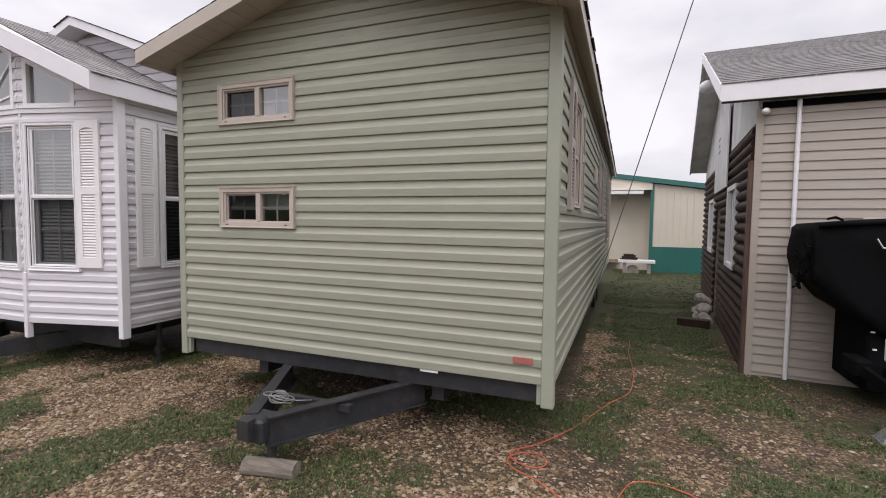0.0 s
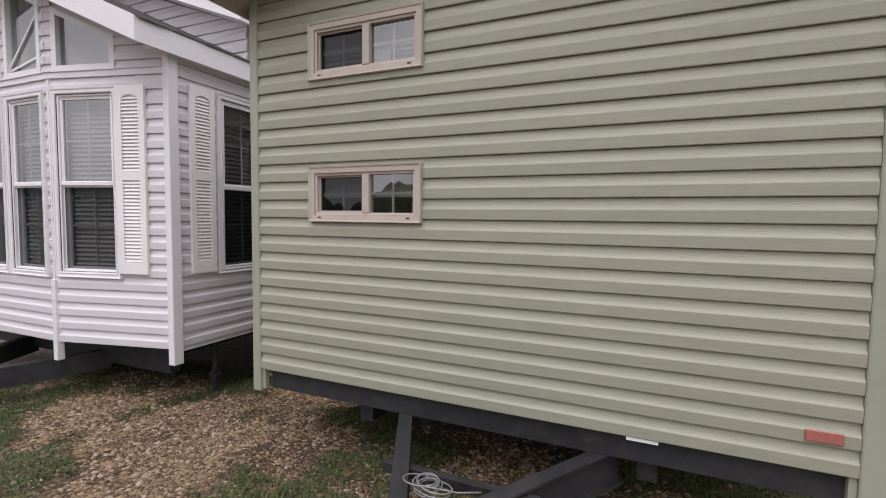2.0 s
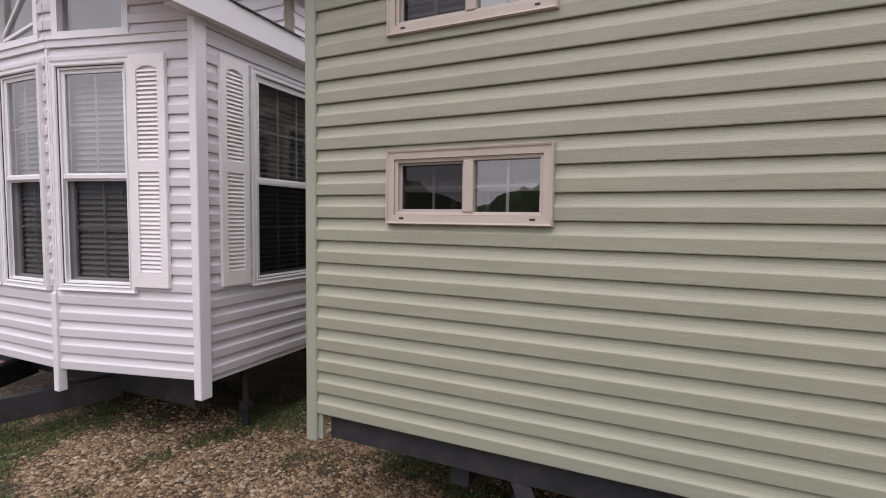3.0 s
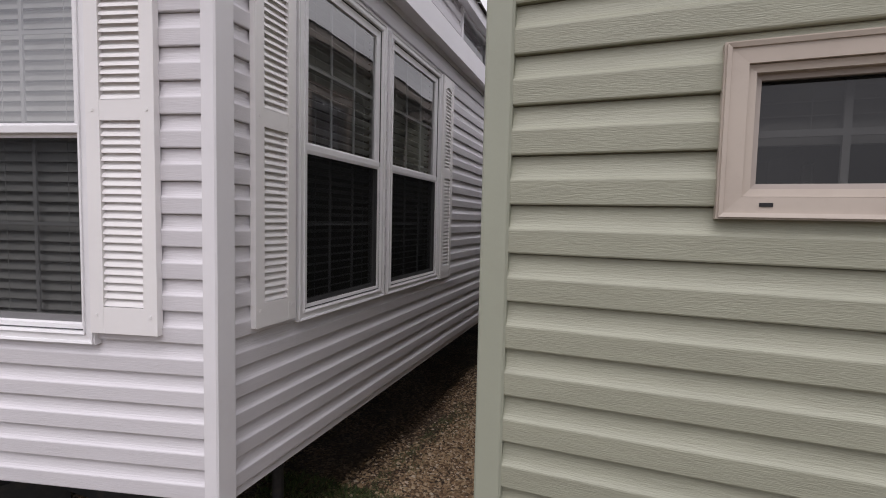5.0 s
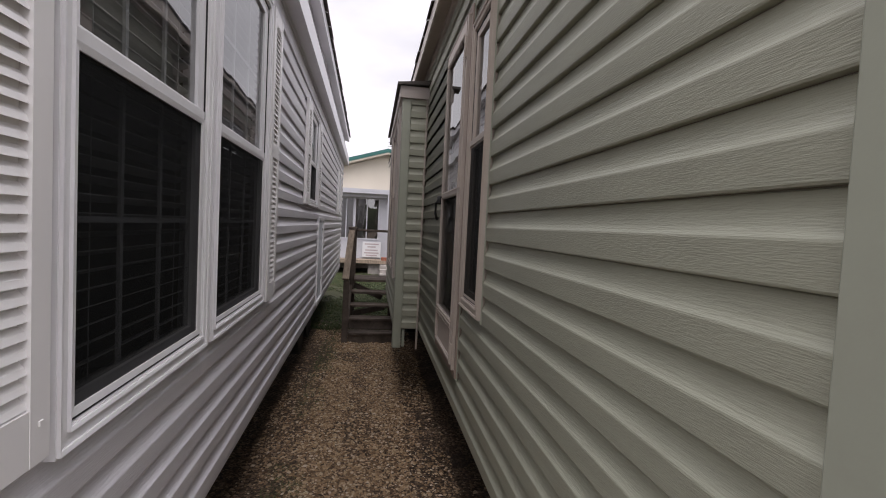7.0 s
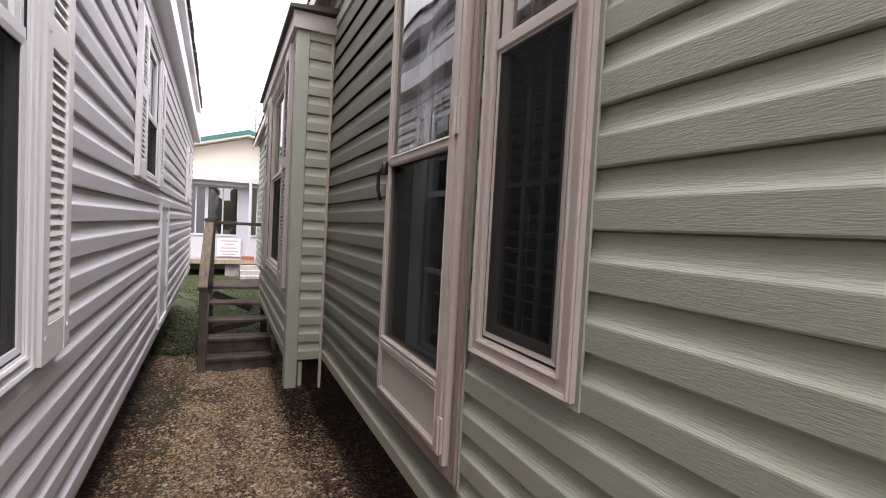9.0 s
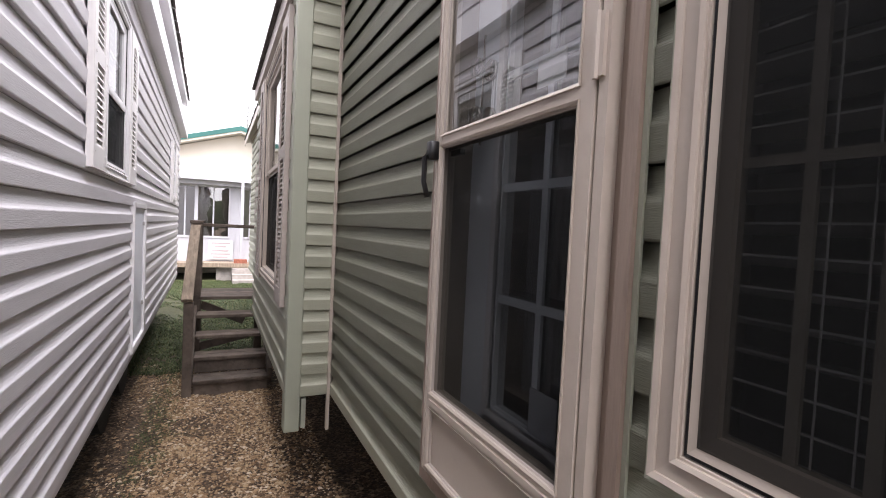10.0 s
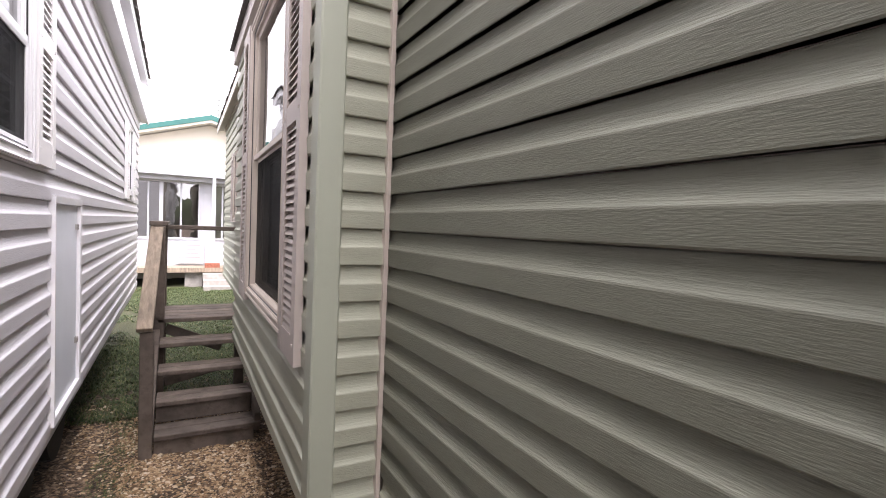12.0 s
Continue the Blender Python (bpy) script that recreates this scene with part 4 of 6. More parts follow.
box(bm, HX - 0.06, HX + 0.03, HY - 0.13, HY - 0.06, 0.19, 0.32)
part("coupler", bm, M_STEEL, green)
gz = ground_z(HX + 0.1, HY)
bm = bmesh.new()
tube(bm, [(HX + 0.05, HY + 0.07, gz + 0.1), (HX + 0.05, HY + 0.07, 0.2)], 0.03, 12)
part("jack_post", bm, M_STEEL, green)
random.seed(5)
bm = bmesh.new()
pts = []
for i in range(130):
    t = i * 0.33
    r = 0.052 + 0.022 * math.sin(t * 0.37)
    pts.append((HX - 0.02 + r * 1.2 * math.cos(t) + 0.03 * math.sin(t * 0.21), HY + 0.22 + r * math.sin(t), 0.345 + 0.025 * math.sin(t * 0.6) + 0.0002 * i))
pts += [(HX + 0.12, HY + 0.24, 0.345), (HX + 0.22, HY + 0.28, 0.35)]
tube(bm, pts, 0.0045, 5)
part("wire_rope", bm, M_CABLE, green, "coiled grey wire rope", True)
for y in (10.5, 11.4):
    for x in (GX1 - 0.2, GX0 + 0.2):
        bm = bmesh.new()
        tube(bm, [(x - 0.1, y, 0.12), (x + 0.1, y, 0.12)], 0.34, 20)
        w = part("wheel", bm, M_TYRE, green, smooth=False)
bm = bmesh.new()
tube(bm, [(HX - 0.1, HY - 0.02, gz + 0.045), (HX + 0.08, HY + 0.02, gz + 0.048), (HX + 0.27, HY + 0.05, gz + 0.045)], 0.062, 12)
tagged(part("wooden_block", bm, M_BLOCK), "weathered round timber block under the trailer jack", "timber block")

# ---- the white mobile home ----
WX0, WX1, WY0, WY1 = -8.65, -5.06, 3.44, 14.4
WZ, WC, WEAVE = 0.44, 0.121, 2.93
WB = 0.44
white = thing("mobile_home", ((WX0 + WX1) / 2, (WY0 + WY1) / 2, 0), "white vinyl-sided mobile home with bay front, shutters and loft", "mobile home")
V = Face(WX1, WY0, 0, 1)
LV = WY1 - WY0
def yv(y):
    return y - WY0
vw = [(yv(3.925), yv(4.71), 1.07, 2.67, 1.865), (yv(4.82), yv(5.68), 1.07, 2.67, 1.865), (yv(7.7), yv(8.37), 1.69, 2.61, 2.12), (yv(12.5), yv(13.0), 1.75, 2.5, 2.12)]
hatch = (yv(8.78), yv(9.48), 0.475, 1.555)
vh = [(a - 0.03, b + 0.03, c - 0.03, d + 0.03) for a, b, c, d, e in vw] + [hatch]
wall_v = part("passage_wall", core(V, 0, LV, WZ, WEAVE, [(a + 0.03, b - 0.03, c + 0.03, d - 0.03) for a, b, c, d in vh]), M_WALLCORE, white)
siding(V, 0.05, LV - 0.05, WZ - 0.04, WEAVE - 0.13, WC, M_WHITE, wall_v, vh, zbase=WB - WC)
for a, b, c, d, e in vw:
    hung_window(white, V.out(0.012), a + 0.02, b - 0.02, c + 0.02, d - 0.02, e, M_WINDOW, 3 if b - a > 0.6 else 2, 2, trim=0.05, proud=0.022, tilt=0.35, full=True, coated=True)
for s in (yv(3.61), yv(5.735), yv(7.36), yv(8.42), yv(12.2), yv(13.05)):
    top = 2.70 if s < 3 else (2.62 if s < 7 else 2.5)
    low = 1.07 if s < 1 else 1.035 if s < 3 else 1.665
    shutter(white, V, s, s + (0.25 if s < 3 else 0.29), low, top, M_SHUTTER, "white louvred plastic shutter")
for z, d in ((WEAVE - 0.13, 0.02), (WEAVE - 0.085, 0.028), (WEAVE - 0.045, 0.038)):
    bm = bmesh.new()
    fbox(bm, V, 0, LV, 0, d, z, z + 0.04)
    part("frieze_moulding", bm, M_WHITE_POST, white)
bm = bmesh.new()
frame_ring(bm, V, *hatch, 0.035, -0.03, 0.034)
hat = part("service_hatch", bm, M_WINDOW, white, "grey service hatch door in a white frame")
bm = bmesh.new()
fbox(bm, V, hatch[0] + 0.035, hatch[1] - 0.035, 0.0, 0.014, hatch[2] + 0.035, hatch[3] - 0.035)
part("hatch_door", bm, M_DOORWHITE, hat)
for z in (0.75, 1.4):
    bm = bmesh.new()
    fbox(bm, V, hatch[1] - 0.09, hatch[1] - 0.05, 0.014, 0.026, z - 0.015, z + 0.015)
    part("latch", bm, M_CHROME, hat)

# front bay of three facets
bay = [(WX0, WY0), (-7.52, 3.18), (-6.2, 3.18), (WX1, WY0)]
WXR = (WX0 + WX1) / 2
WRIDGE = 3.80
wslope = (WRIDGE - 2.98) / (WX1 - WXR)
def roof_under(x):
    return WRIDGE - 0.03 - wslope * abs(x - WXR)
for k, (p, q) in enumerate(zip(bay, bay[1:])):
    G = Face(*p, q[0] - p[0], q[1] - p[1])
    L = math.hypot(q[0] - p[0], q[1] - p[1])
    if k == 1:
        wins = [(0.08, 0.62, 1.045, 2.62), (0.70, 1.24, 1.045, 2.62)]
    else:
        wins = [(0.07, 0.675, 1.055, 2.62)] if k == 2 else [(L - 0.675, L - 0.07, 1.055, 2.62)]
    xa, xb = p[0], q[0]
    def xs(s, p=p, q=q, L=L):
        return p[0] + (q[0] - p[0]) * s / L
    tr = []
    for (a, b, c, d) in wins:
        a2, b2 = a, b + 0.02
        tr.append((a2, b2, 2.80, min(roof_under(xs(a2)), roof_under(xs(b2))) - 0.04, roof_under(xs(a2)) - 0.1, roof_under(xs(b2)) - 0.1))
    gholes = [(a - 0.02, b + 0.02, c - 0.03, d + 0.03) for a, b, c, d in wins]
    # the wall core up to the rake, with the openings
    bm = core(G, 0.0, L, WZ, 2.79, [(a + 0.03, b - 0.03, c + 0.03, d - 0.03) for a, b, c, d in gholes])
    fw = part("bay_wall", bm, M_WALLCORE, white)
    siding(G, 0.045 if k == 0 else 0.012, L - 0.022 if k == 2 else L - 0.012, WZ, 2.74, WC, M_WHITE, fw, gholes, zbase=WB)
    cuts = sorted({0.0, L, *[t[0] for t in tr], *[t[1] for t in tr]})
    for a, b in zip(cuts, cuts[1:]):
        glass = next((t for t in tr if abs(t[0] - a) < 1e-6 and abs(t[1] - b) < 1e-6), None)
        za, zb = roof_under(xs(a)), roof_under(xs(b))
        bm = bmesh.new()
        if glass is None:
            hexa(bm, [G.p(a, -0.08, 2.79), G.p(b, -0.08, 2.79), G.p(b, 0.012, 2.79), G.p(a, 0.012, 2.79), G.p(a, -0.08, za), G.p(b, -0.08, zb), G.p(b, 0.012, zb), G.p(a, 0.012, za)])
            gp = part("gable_panel", bm, M_WHITE, white)
            def left_end(z, a=a, b=b, za=za, zb=zb):
                return a if za >= zb or z <= za else a + (b - a) * min((z - za) / (zb - za), 1)
            def right_end(z, a=a, b=b, za=za, zb=zb):
                return b if zb >= za or z <= zb else b - (b - a) * min((z - zb) / (za - zb), 1)
            siding(G.out(0.012), left_end, right_end, 2.79, max(za, zb) - 0.01, WC, M_WHITE, gp, zbase=WB)
        else:
            ga, gb = glass[4], glass[5]
            hexa(bm, [G.p(a, -0.08, ga), G.p(b, -0.08, gb), G.p(b, 0.012, gb), G.p(a, 0.012, ga), G.p(a, -0.08, za), G.p(b, -0.08, zb), G.p(b, 0.012, zb), G.p(a, 0.012, za)])
            part("gable_panel", bm, M_WHITE, white)
            bm = bmesh.new()
            t = 0.05
            hexa(bm, [G.p(a, -0.06, 2.79), G.p(b, -0.06, 2.79), G.p(b, 0.034, 2.79), G.p(a, 0.034, 2.79), G.p(a, -0.06, 2.79 + t), G.p(b, -0.06, 2.79 + t), G.p(b, 0.032, 2.79 + t), G.p(a, 0.032, 2.79 + t)])
            hexa(bm, [G.p(a, -0.06, ga - t), G.p(b, -0.06, gb - t), G.p(b, 0.034, gb - t), G.p(a, 0.034, ga - t), G.p(a, -0.06, ga), G.p(b, -0.06, gb), G.p(b, 0.034, gb), G.p(a, 0.034, ga)])
            sl = (gb - ga) / (b - a)
            hexa(bm, [G.p(a, -0.06, 2.79 + t), G.p(a + t, -0.06, 2.79 + t), G.p(a + t, 0.033, 2.79 + t), G.p(a, 0.033, 2.79 + t), G.p(a, -0.06, ga - t), G.p(a + t, -0.06, ga - t + sl * t), G.p(a + t, 0.033, ga - t + sl * t), G.p(a, 0.033, ga - t)])
            hexa(bm, [G.p(b - t, -0.06, 2.79 + t), G.p(b, -0.06, 2.79 + t), G.p(b, 0.033, 2.79 + t), G.p(b - t, 0.033, 2.79 + t), G.p(b - t, -0.06, gb - t - sl * t), G.p(b, -0.06, gb - t), G.p(b, 0.033, gb - t), G.p(b - t, 0.033, gb - t - sl * t)])
            tw = part("transom_window", bm, M_WINDOW, white, "slanted fixed window under the gable")
            me = bpy.data.meshes.new("pane")
            me.from_pydata([G.p(a + t, -0.01, 2.79 + t), G.p(b - t, -0.01, 2.79 + t), G.p(b - t, -0.01, gb - t - sl * t), G.p(a + t, -0.01, ga - t + sl * t)], [], [(0, 1, 2, 3)])
            me.materials.append(M_GLASS)
            glazing = new("pane", me)
            glazing.parent, glazing.visible_shadow = tw, False
            # pale board added behind the glass so that the transom reads bright
            bm = bmesh.new()
            hexa(bm, [G.p(a + t, -0.075, 2.79 + t), G.p(b - t, -0.075, 2.79 + t), G.p(b - t, -0.07, 2.79 + t), G.p(a + t, -0.07, 2.79 + t),
                      G.p(a + t, -0.075, ga - t + sl * t), G.p(b - t, -0.075, gb - t - sl * t), G.p(b - t, -0.07, gb - t - sl * t), G.p(a + t, -0.07, ga - t + sl * t)])
            part("shade", bm, M_BLIND, tw, "pale board added behind the pane to brighten it")
            if k == 1:
                bm = bmesh.new()
                s = b if a < L / 3 else a
                for (s2, z2) in ((a + 0.1 if s == b else b - 0.1, ga - 0.1 if s == b else gb - 0.1), (a + 0.06 if s == b else b - 0.06, 2.95)):
                    beam(bm, G.p(s, 0.0, 2.86), G.p(s2, 0.0, z2), 0.012, 0.02)
                part("muntin", bm, M_WINDOW, tw)
    bm = bmesh.new()
    fbox(bm, G, 0.0, L, 0.0, 0.022, 2.74, 2.79)
    part("band_board", bm, M_WHITE_POST, white)
    for a, b, c, d in wins:
        hung_window(white, G, a + 0.02, b - 0.02, c + 0.02, d - 0.02, 1.85, M_WINDOW, 2, 2, trim=0.05, proud=0.034, tilt=-1.0, pitch=0.04, mesh=M_SCREEN_DOOR)
    if k == 2:
        shutter(white, G, 0.70, 0.975, 1.075, 2.65, M_SHUTTER, "white louvred plastic shutter")
    if k == 0:
        shutter(white, G, L - 0.975, L - 0.70, 1.075, 2.65, M_SHUTTER, "white louvred plastic shutter")
for (x, y) in ((-6.2, 3.18), (-7.52, 3.18)):
    bm = bmesh.new()
    box(bm, x - 0.03, x + 0.03, y - 0.03, y + 0.03, 0.27, 1.0)
    part("bay_post", bevelled(bm, 0.004), M_WHITE_POST, white)
    bm = bmesh.new()
    box(bm, x - 0.014, x + 0.014, y - 0.016, y + 0.03, 1.0, 2.74)
    part("mullion_strip", bm, M_WHITE_POST, white)
for x in (WX1, WX0):
    bm = bmesh.new()
    box(bm, x - 0.02 if x == WX1 else x - 0.05, x + 0.05 if x == WX1 else x + 0.02, WY0 - 0.035, WY0 + 0.06, 0.305, 2.95)
    part("corner_post", bevelled(bm, 0.006), M_WHITE_POST, white)
# shell
bm = bmesh.new()
box(bm, WX0, WX0 + 0.1, WY0 + 0.1, WY1, WZ, WEAVE)
part("far_wall", bm, M_WHITE, white)
bm = bmesh.new()
box(bm, WX0 + 0.1, WX1 - 0.1, WY1 - 0.1, WY1, WZ, WEAVE)
part("back_wall", bm, M_WHITE, white)
bm = bmesh.new()
vs = [(WX0 + 0.02, WY0 + 0.05), (-7.5, 3.22), (-6.22, 3.22), (WX1 - 0.02, WY0 + 0.05), (WX1 - 0.02, WY1 - 0.02), (WX0 + 0.02, WY1 - 0.02)]
lo = [bm.verts.new((x, y, WZ + 0.003)) for x, y in vs]
hi = [bm.verts.new((x, y, WZ + 0.15)) for x, y in vs]
bm.faces.new(lo), bm.faces.new(hi)
for i in range(6):
    bm.faces.new((lo[i], lo[(i + 1) % 6], hi[(i + 1) % 6], hi[i]))
part("floor_deck", bm, M_ROOM, white)
bm = bmesh.new()
box(bm, WX0 + 0.3, WX1 - 0.3, WY0 + 2.5, WY0 + 2.6, WZ + 0.15, WEAVE)
part("partition", bm, M_ROOM, white)
# lower roof: eave overhang, rake, shingles
WOX = 0.11
we = 2.98 - wslope * WOX
for sgn, xe in ((1, WX0 - WOX), (-1, WX1 + WOX)):
    bm = bmesh.new()
    ya_ = 2.86
    hexa(bm, [(xe, 3.12, we), (WXR, ya_, WRIDGE), (WXR, WY1 + 0.15, WRIDGE), (xe, WY1 + 0.15, we),
              (xe, 3.12, we + 0.12), (WXR, ya_, WRIDGE + 0.12), (WXR, WY1 + 0.15, WRIDGE + 0.12), (xe, WY1 + 0.15, we + 0.12)])
    part("roof_deck", bm, M_WHITE_POST, white)
    shingles(white, xe - sgn * 0.03, we + 0.115, WXR, WRIDGE + 0.122, 3.1, 4.45, M_SHINGLE, 0.14, 0.31)
    bm = bmesh.new()
    hexa(bm, [(xe - sgn * 0.014, 3.09, we - 0.06), (WXR, 2.83, WRIDGE - 0.06), (WXR, 2.86, WRIDGE - 0.06), (xe - sgn * 0.014, 3.12, we - 0.06),
              (xe - sgn * 0.014, 3.09, we + 0.125), (WXR, 2.83, WRIDGE + 0.125), (WXR, 2.86, WRIDGE + 0.125), (xe - sgn * 0.014, 3.12, we + 0.125)])
    part("rake_fascia", bm, M_WHITE_POST, white, "white fascia board")
    bm = bmesh.new()
    box(bm, min(xe, xe - sgn * 0.014), max(xe, xe - sgn * 0.014), 3.12, WY1 + 0.15, we - 0.06, we + 0.115)
    part("eave_fascia", bm, M_WHITE_POST, white)
bm = bmesh.new()
box(bm, WX1, WX1 + WOX, WY0 - 0.2, WY1 + 0.12, we - 0.05, we - 0.035)
part("soffit", bm, M_WHITE_POST, white)
# loft
LY0, LY1, LZ = 4.35, 14.2, 3.45
Lf = Face(WX1 + 0.0, LY0, 0, 1)
lw = [(1.9 + i * 2.35, 2.75 + i * 2.35, 3.14, 3.42) for i in range(4)]
loft = part("loft_wall", core(Lf, 0, LY1 - LY0, 3.0, LZ, lw), M_WALLCORE, white)
siding(Lf, 0.05, LY1 - LY0, 3.06, LZ, WC, M_WHITE, loft, [(a - 0.04, b + 0.04, c - 0.04, d + 0.04) for a, b, c, d in lw])
for a, b, c, d in lw:
    bm = bmesh.new()
    frame_ring(bm, Lf, a - 0.045, b + 0.045, c - 0.045, d + 0.045, 0.05, -0.05, 0.03)
    q = part("loft_window", bm, M_WINDOW, white, "low fixed loft window")
    pane(Lf, a, b, c, d, 0.0, M_GLASS, q)
Lg = Face(WX0, LY0, 1, 0)
LW = WX1 - WX0
bm = bmesh.new()
hexa(bm, [Lg.p(0, -0.1, 2.95), Lg.p(LW - 0.1, -0.1, 2.95), Lg.p(LW - 0.1, 0, 2.95), Lg.p(0, 0, 2.95), Lg.p(0, -0.1, LZ), Lg.p(LW - 0.1, -0.1, LZ), Lg.p(LW - 0.1, 0, LZ), Lg.p(0, 0, LZ)])
hexa(bm, [Lg.p(0, -0.1, LZ), Lg.p(LW / 2, -0.1, LZ), Lg.p(LW / 2, 0, LZ), Lg.p(0, 0, LZ), Lg.p(0.01, -0.1, LZ + 0.01), Lg.p(LW / 2, -0.1, LZ + 0.66), Lg.p(LW / 2, 0, LZ + 0.66), Lg.p(0.01, 0, LZ + 0.01)])
hexa(bm, [Lg.p(LW / 2, -0.1, LZ), Lg.p(LW - 0.01, -0.1, LZ), Lg.p(LW - 0.01, 0, LZ), Lg.p(LW / 2, 0, LZ), Lg.p(LW / 2, -0.1, LZ + 0.66), Lg.p(LW - 0.02, -0.1, LZ + 0.01), Lg.p(LW - 0.02, 0, LZ + 0.01), Lg.p(LW / 2, 0, LZ + 0.66)])
lfront = part("loft_front", bm, M_WALLCORE, white)
lsl = 0.66 / (LW / 2)
siding(Lg, lambda z: max(0.05, (z - LZ) / lsl), lambda z: min(LW - 0.05, LW - (z - LZ) / lsl), 2.98, LZ + 0.6, WC, M_WHITE, lfront)
for sgn, xe in ((1, WX0 - 0.12), (-1, WX1 + 0.12)):
    bm = bmesh.new()
    e = LZ - 0.12 * lsl
    hexa(bm, [(xe, LY0 - 0.25, e), (WXR, LY0 - 0.25, LZ + 0.68), (WXR, LY1 + 0.2, LZ + 0.68), (xe, LY1 + 0.2, e), (xe, LY0 - 0.25, e + 0.11), (WXR, LY0 - 0.25, LZ + 0.79), (WXR, LY1 + 0.2, LZ + 0.79), (xe, LY1 + 0.2, e + 0.11)])
    part("loft_roof", bm, M_WHITE_POST, white)
    shingles(white, xe - sgn * 0.03, e + 0.105, WXR, LZ + 0.79, LY0 - 0.27, LY1 + 0.22, M_SHINGLE_DARK, 0.16, 0.33)
# chassis of the white home
bm = bmesh.new()
box(bm, WX0 + 0.3, WX1 - 0.25, WY0 + 0.15, WY0 + 0.25, 0.14, WZ)
part("front_beam", bm, M_STEEL, white)
for x in (-7.8, -5.95):
    bm = bmesh.new()
    box(bm, x - 0.05, x + 0.05, WY0 + 0.25, WY1 - 0.2, 0.1, WZ)
    part("chassis_beam", bm, M_STEEL, white)
for x in (-7.55, -6.25):
    bm = bmesh.new()
    beam(bm, (x, WY0 + 0.2, 0.16), (-6.88, 2.1, 0.12), 0.09, 0.18)
    part("tongue_beam", bm, M_STEEL, white)
bm = bmesh.new()
tube(bm, [(-4.98 - 0.25, 4.0, ground_z(-5.2, 4.0) + 0.02), (-4.98 - 0.25, 4.0, WZ)], 0.03, 10)
tube(bm, [(-5.23, 3.97, 0.02), (-5.23, 4.03, 0.02)], 0.05, 12)
part("stabiliser_jack", bm, M_STEEL, white)
for y in (9.3, 10.2):
    for x in (WX1 - 0.3, WX0 + 0.3):
        bm = bmesh.new()
        tube(bm, [(x - 0.1, y, 0.08), (x + 0.1, y, 0.08)], 0.33, 20)
        part("wheel", bm, M_TYRE, white)

white.matrix_basis = Matrix.Translation((WX1, WY0, 0)) @ pose(0, 0, 0, 0, 0, 0.75) @ Matrix.Translation((-WX1, -WY0, 0)) @ white.matrix_basis

# ---- wooden steps by the green home ----
random.seed(11)
steps = thing("wooden_steps", (-4.45, 10.4, ground_z(-4.45, 10.4)), "weathered grey wooden porch steps with a handrail", "steps")
SX0, SX1 = -4.80, -4.02
def board(name, x0, x1, y0, y1, z0, z1, mat, parent, bev=0.005):
    bm = bmesh.new()
    box(bm, x0, x1, y0, y1, z0, z1)
    return part(name, bevelled(bm, bev), mat, parent)
gs = ground_z(-4.5, 10.2)
treads = [(9.96, -0.125), (10.2, 0.045), (10.44, 0.215), (10.66, 0.395), (10.9, 0.565)]
for i, (y, z) in enumerate(treads):
    x1 = SX1
    if i < 4:
        for k in range(2):
            board("tread", SX0 + 0.045, x1, y + k * 0.13, y + 0.122 + k * 0.13, z - 0.038, z, M_WOOD, steps)
    else:
        for k in range(5):
            board("deck_board", SX0 + 0.02, x1, y + k * 0.147, y + 0.14 + k * 0.147, z - 0.038, z, M_WOOD, steps)
for y, z0, z1 in ((9.985, gs - 0.03, -0.165), (10.225, -0.123, 0.005)):
    board("riser", SX0 + 0.047, SX1 - 0.046, y, y + 0.03, z0, z1, M_WOOD, steps, 0.003)
for x in (SX0, SX1 - 0.044):
    bm = bmesh.new()
    hexa(bm, [(x, 9.98, -0.2), (x + 0.042, 9.98, -0.2), (x + 0.042, 11.0, 0.36), (x, 11.0, 0.36), (x, 9.98, -0.06), (x + 0.042, 9.98, -0.06), (x + 0.042, 11.0, 0.53), (x, 11.0, 0.53)])
    part("stringer", bm, M_WOOD, steps)
board("newel_post", SX0 - 0.045, SX0 + 0.04, 9.93, 10.02, gs - 0.05, 0.655, M_WOOD, steps)
board("post", SX0 - 0.02, SX0 + 0.075, 10.9, 10.99, gs - 0.05, 1.40, M_WOOD, steps)
board("post", -4.14, -4.055, 10.9, 10.98, gs - 0.05, 1.40, M_WOOD, steps)
board("post", SX0 - 0.02, SX0 + 0.07, 11.62, 11.7, gs - 0.05, 1.40, M_WOOD, steps)
board("rail", SX0 - 0.02, -4.06, 11.0, 11.04, 1.37, 1.41, M_WOOD, steps)
bm = bmesh.new()
beam(bm, (SX0 - 0.015, 9.9, 0.675), (SX0 + 0.01, 10.98, 1.42), 0.1, 0.038)
part("handrail", bevelled(bm, 0.004), M_RAIL, steps, "tan weathered handrail board")
bm = bmesh.new()
beam(bm, (SX0 + 0.02, 10.9, 1.42), (SX0 + 0.02, 11.72, 1.42), 0.14, 0.038)
part("handrail", bevelled(bm, 0.004), M_WOOD, steps)
bm = bmesh.new()
beam(bm, (SX0 + 0.08, 11.0, 0.46), (-4.25, 11.02, 0.25), 0.038, 0.09)
part("brace", bevelled(bm, 0.004), M_WOOD, steps)
bm = bmesh.new()
beam(bm, (SX0 + 0.08, 10.95, -0.02), (-4.2, 10.95, 0.1), 0.038, 0.09)
part("brace", bevelled(bm, 0.004), M_WOOD, steps)

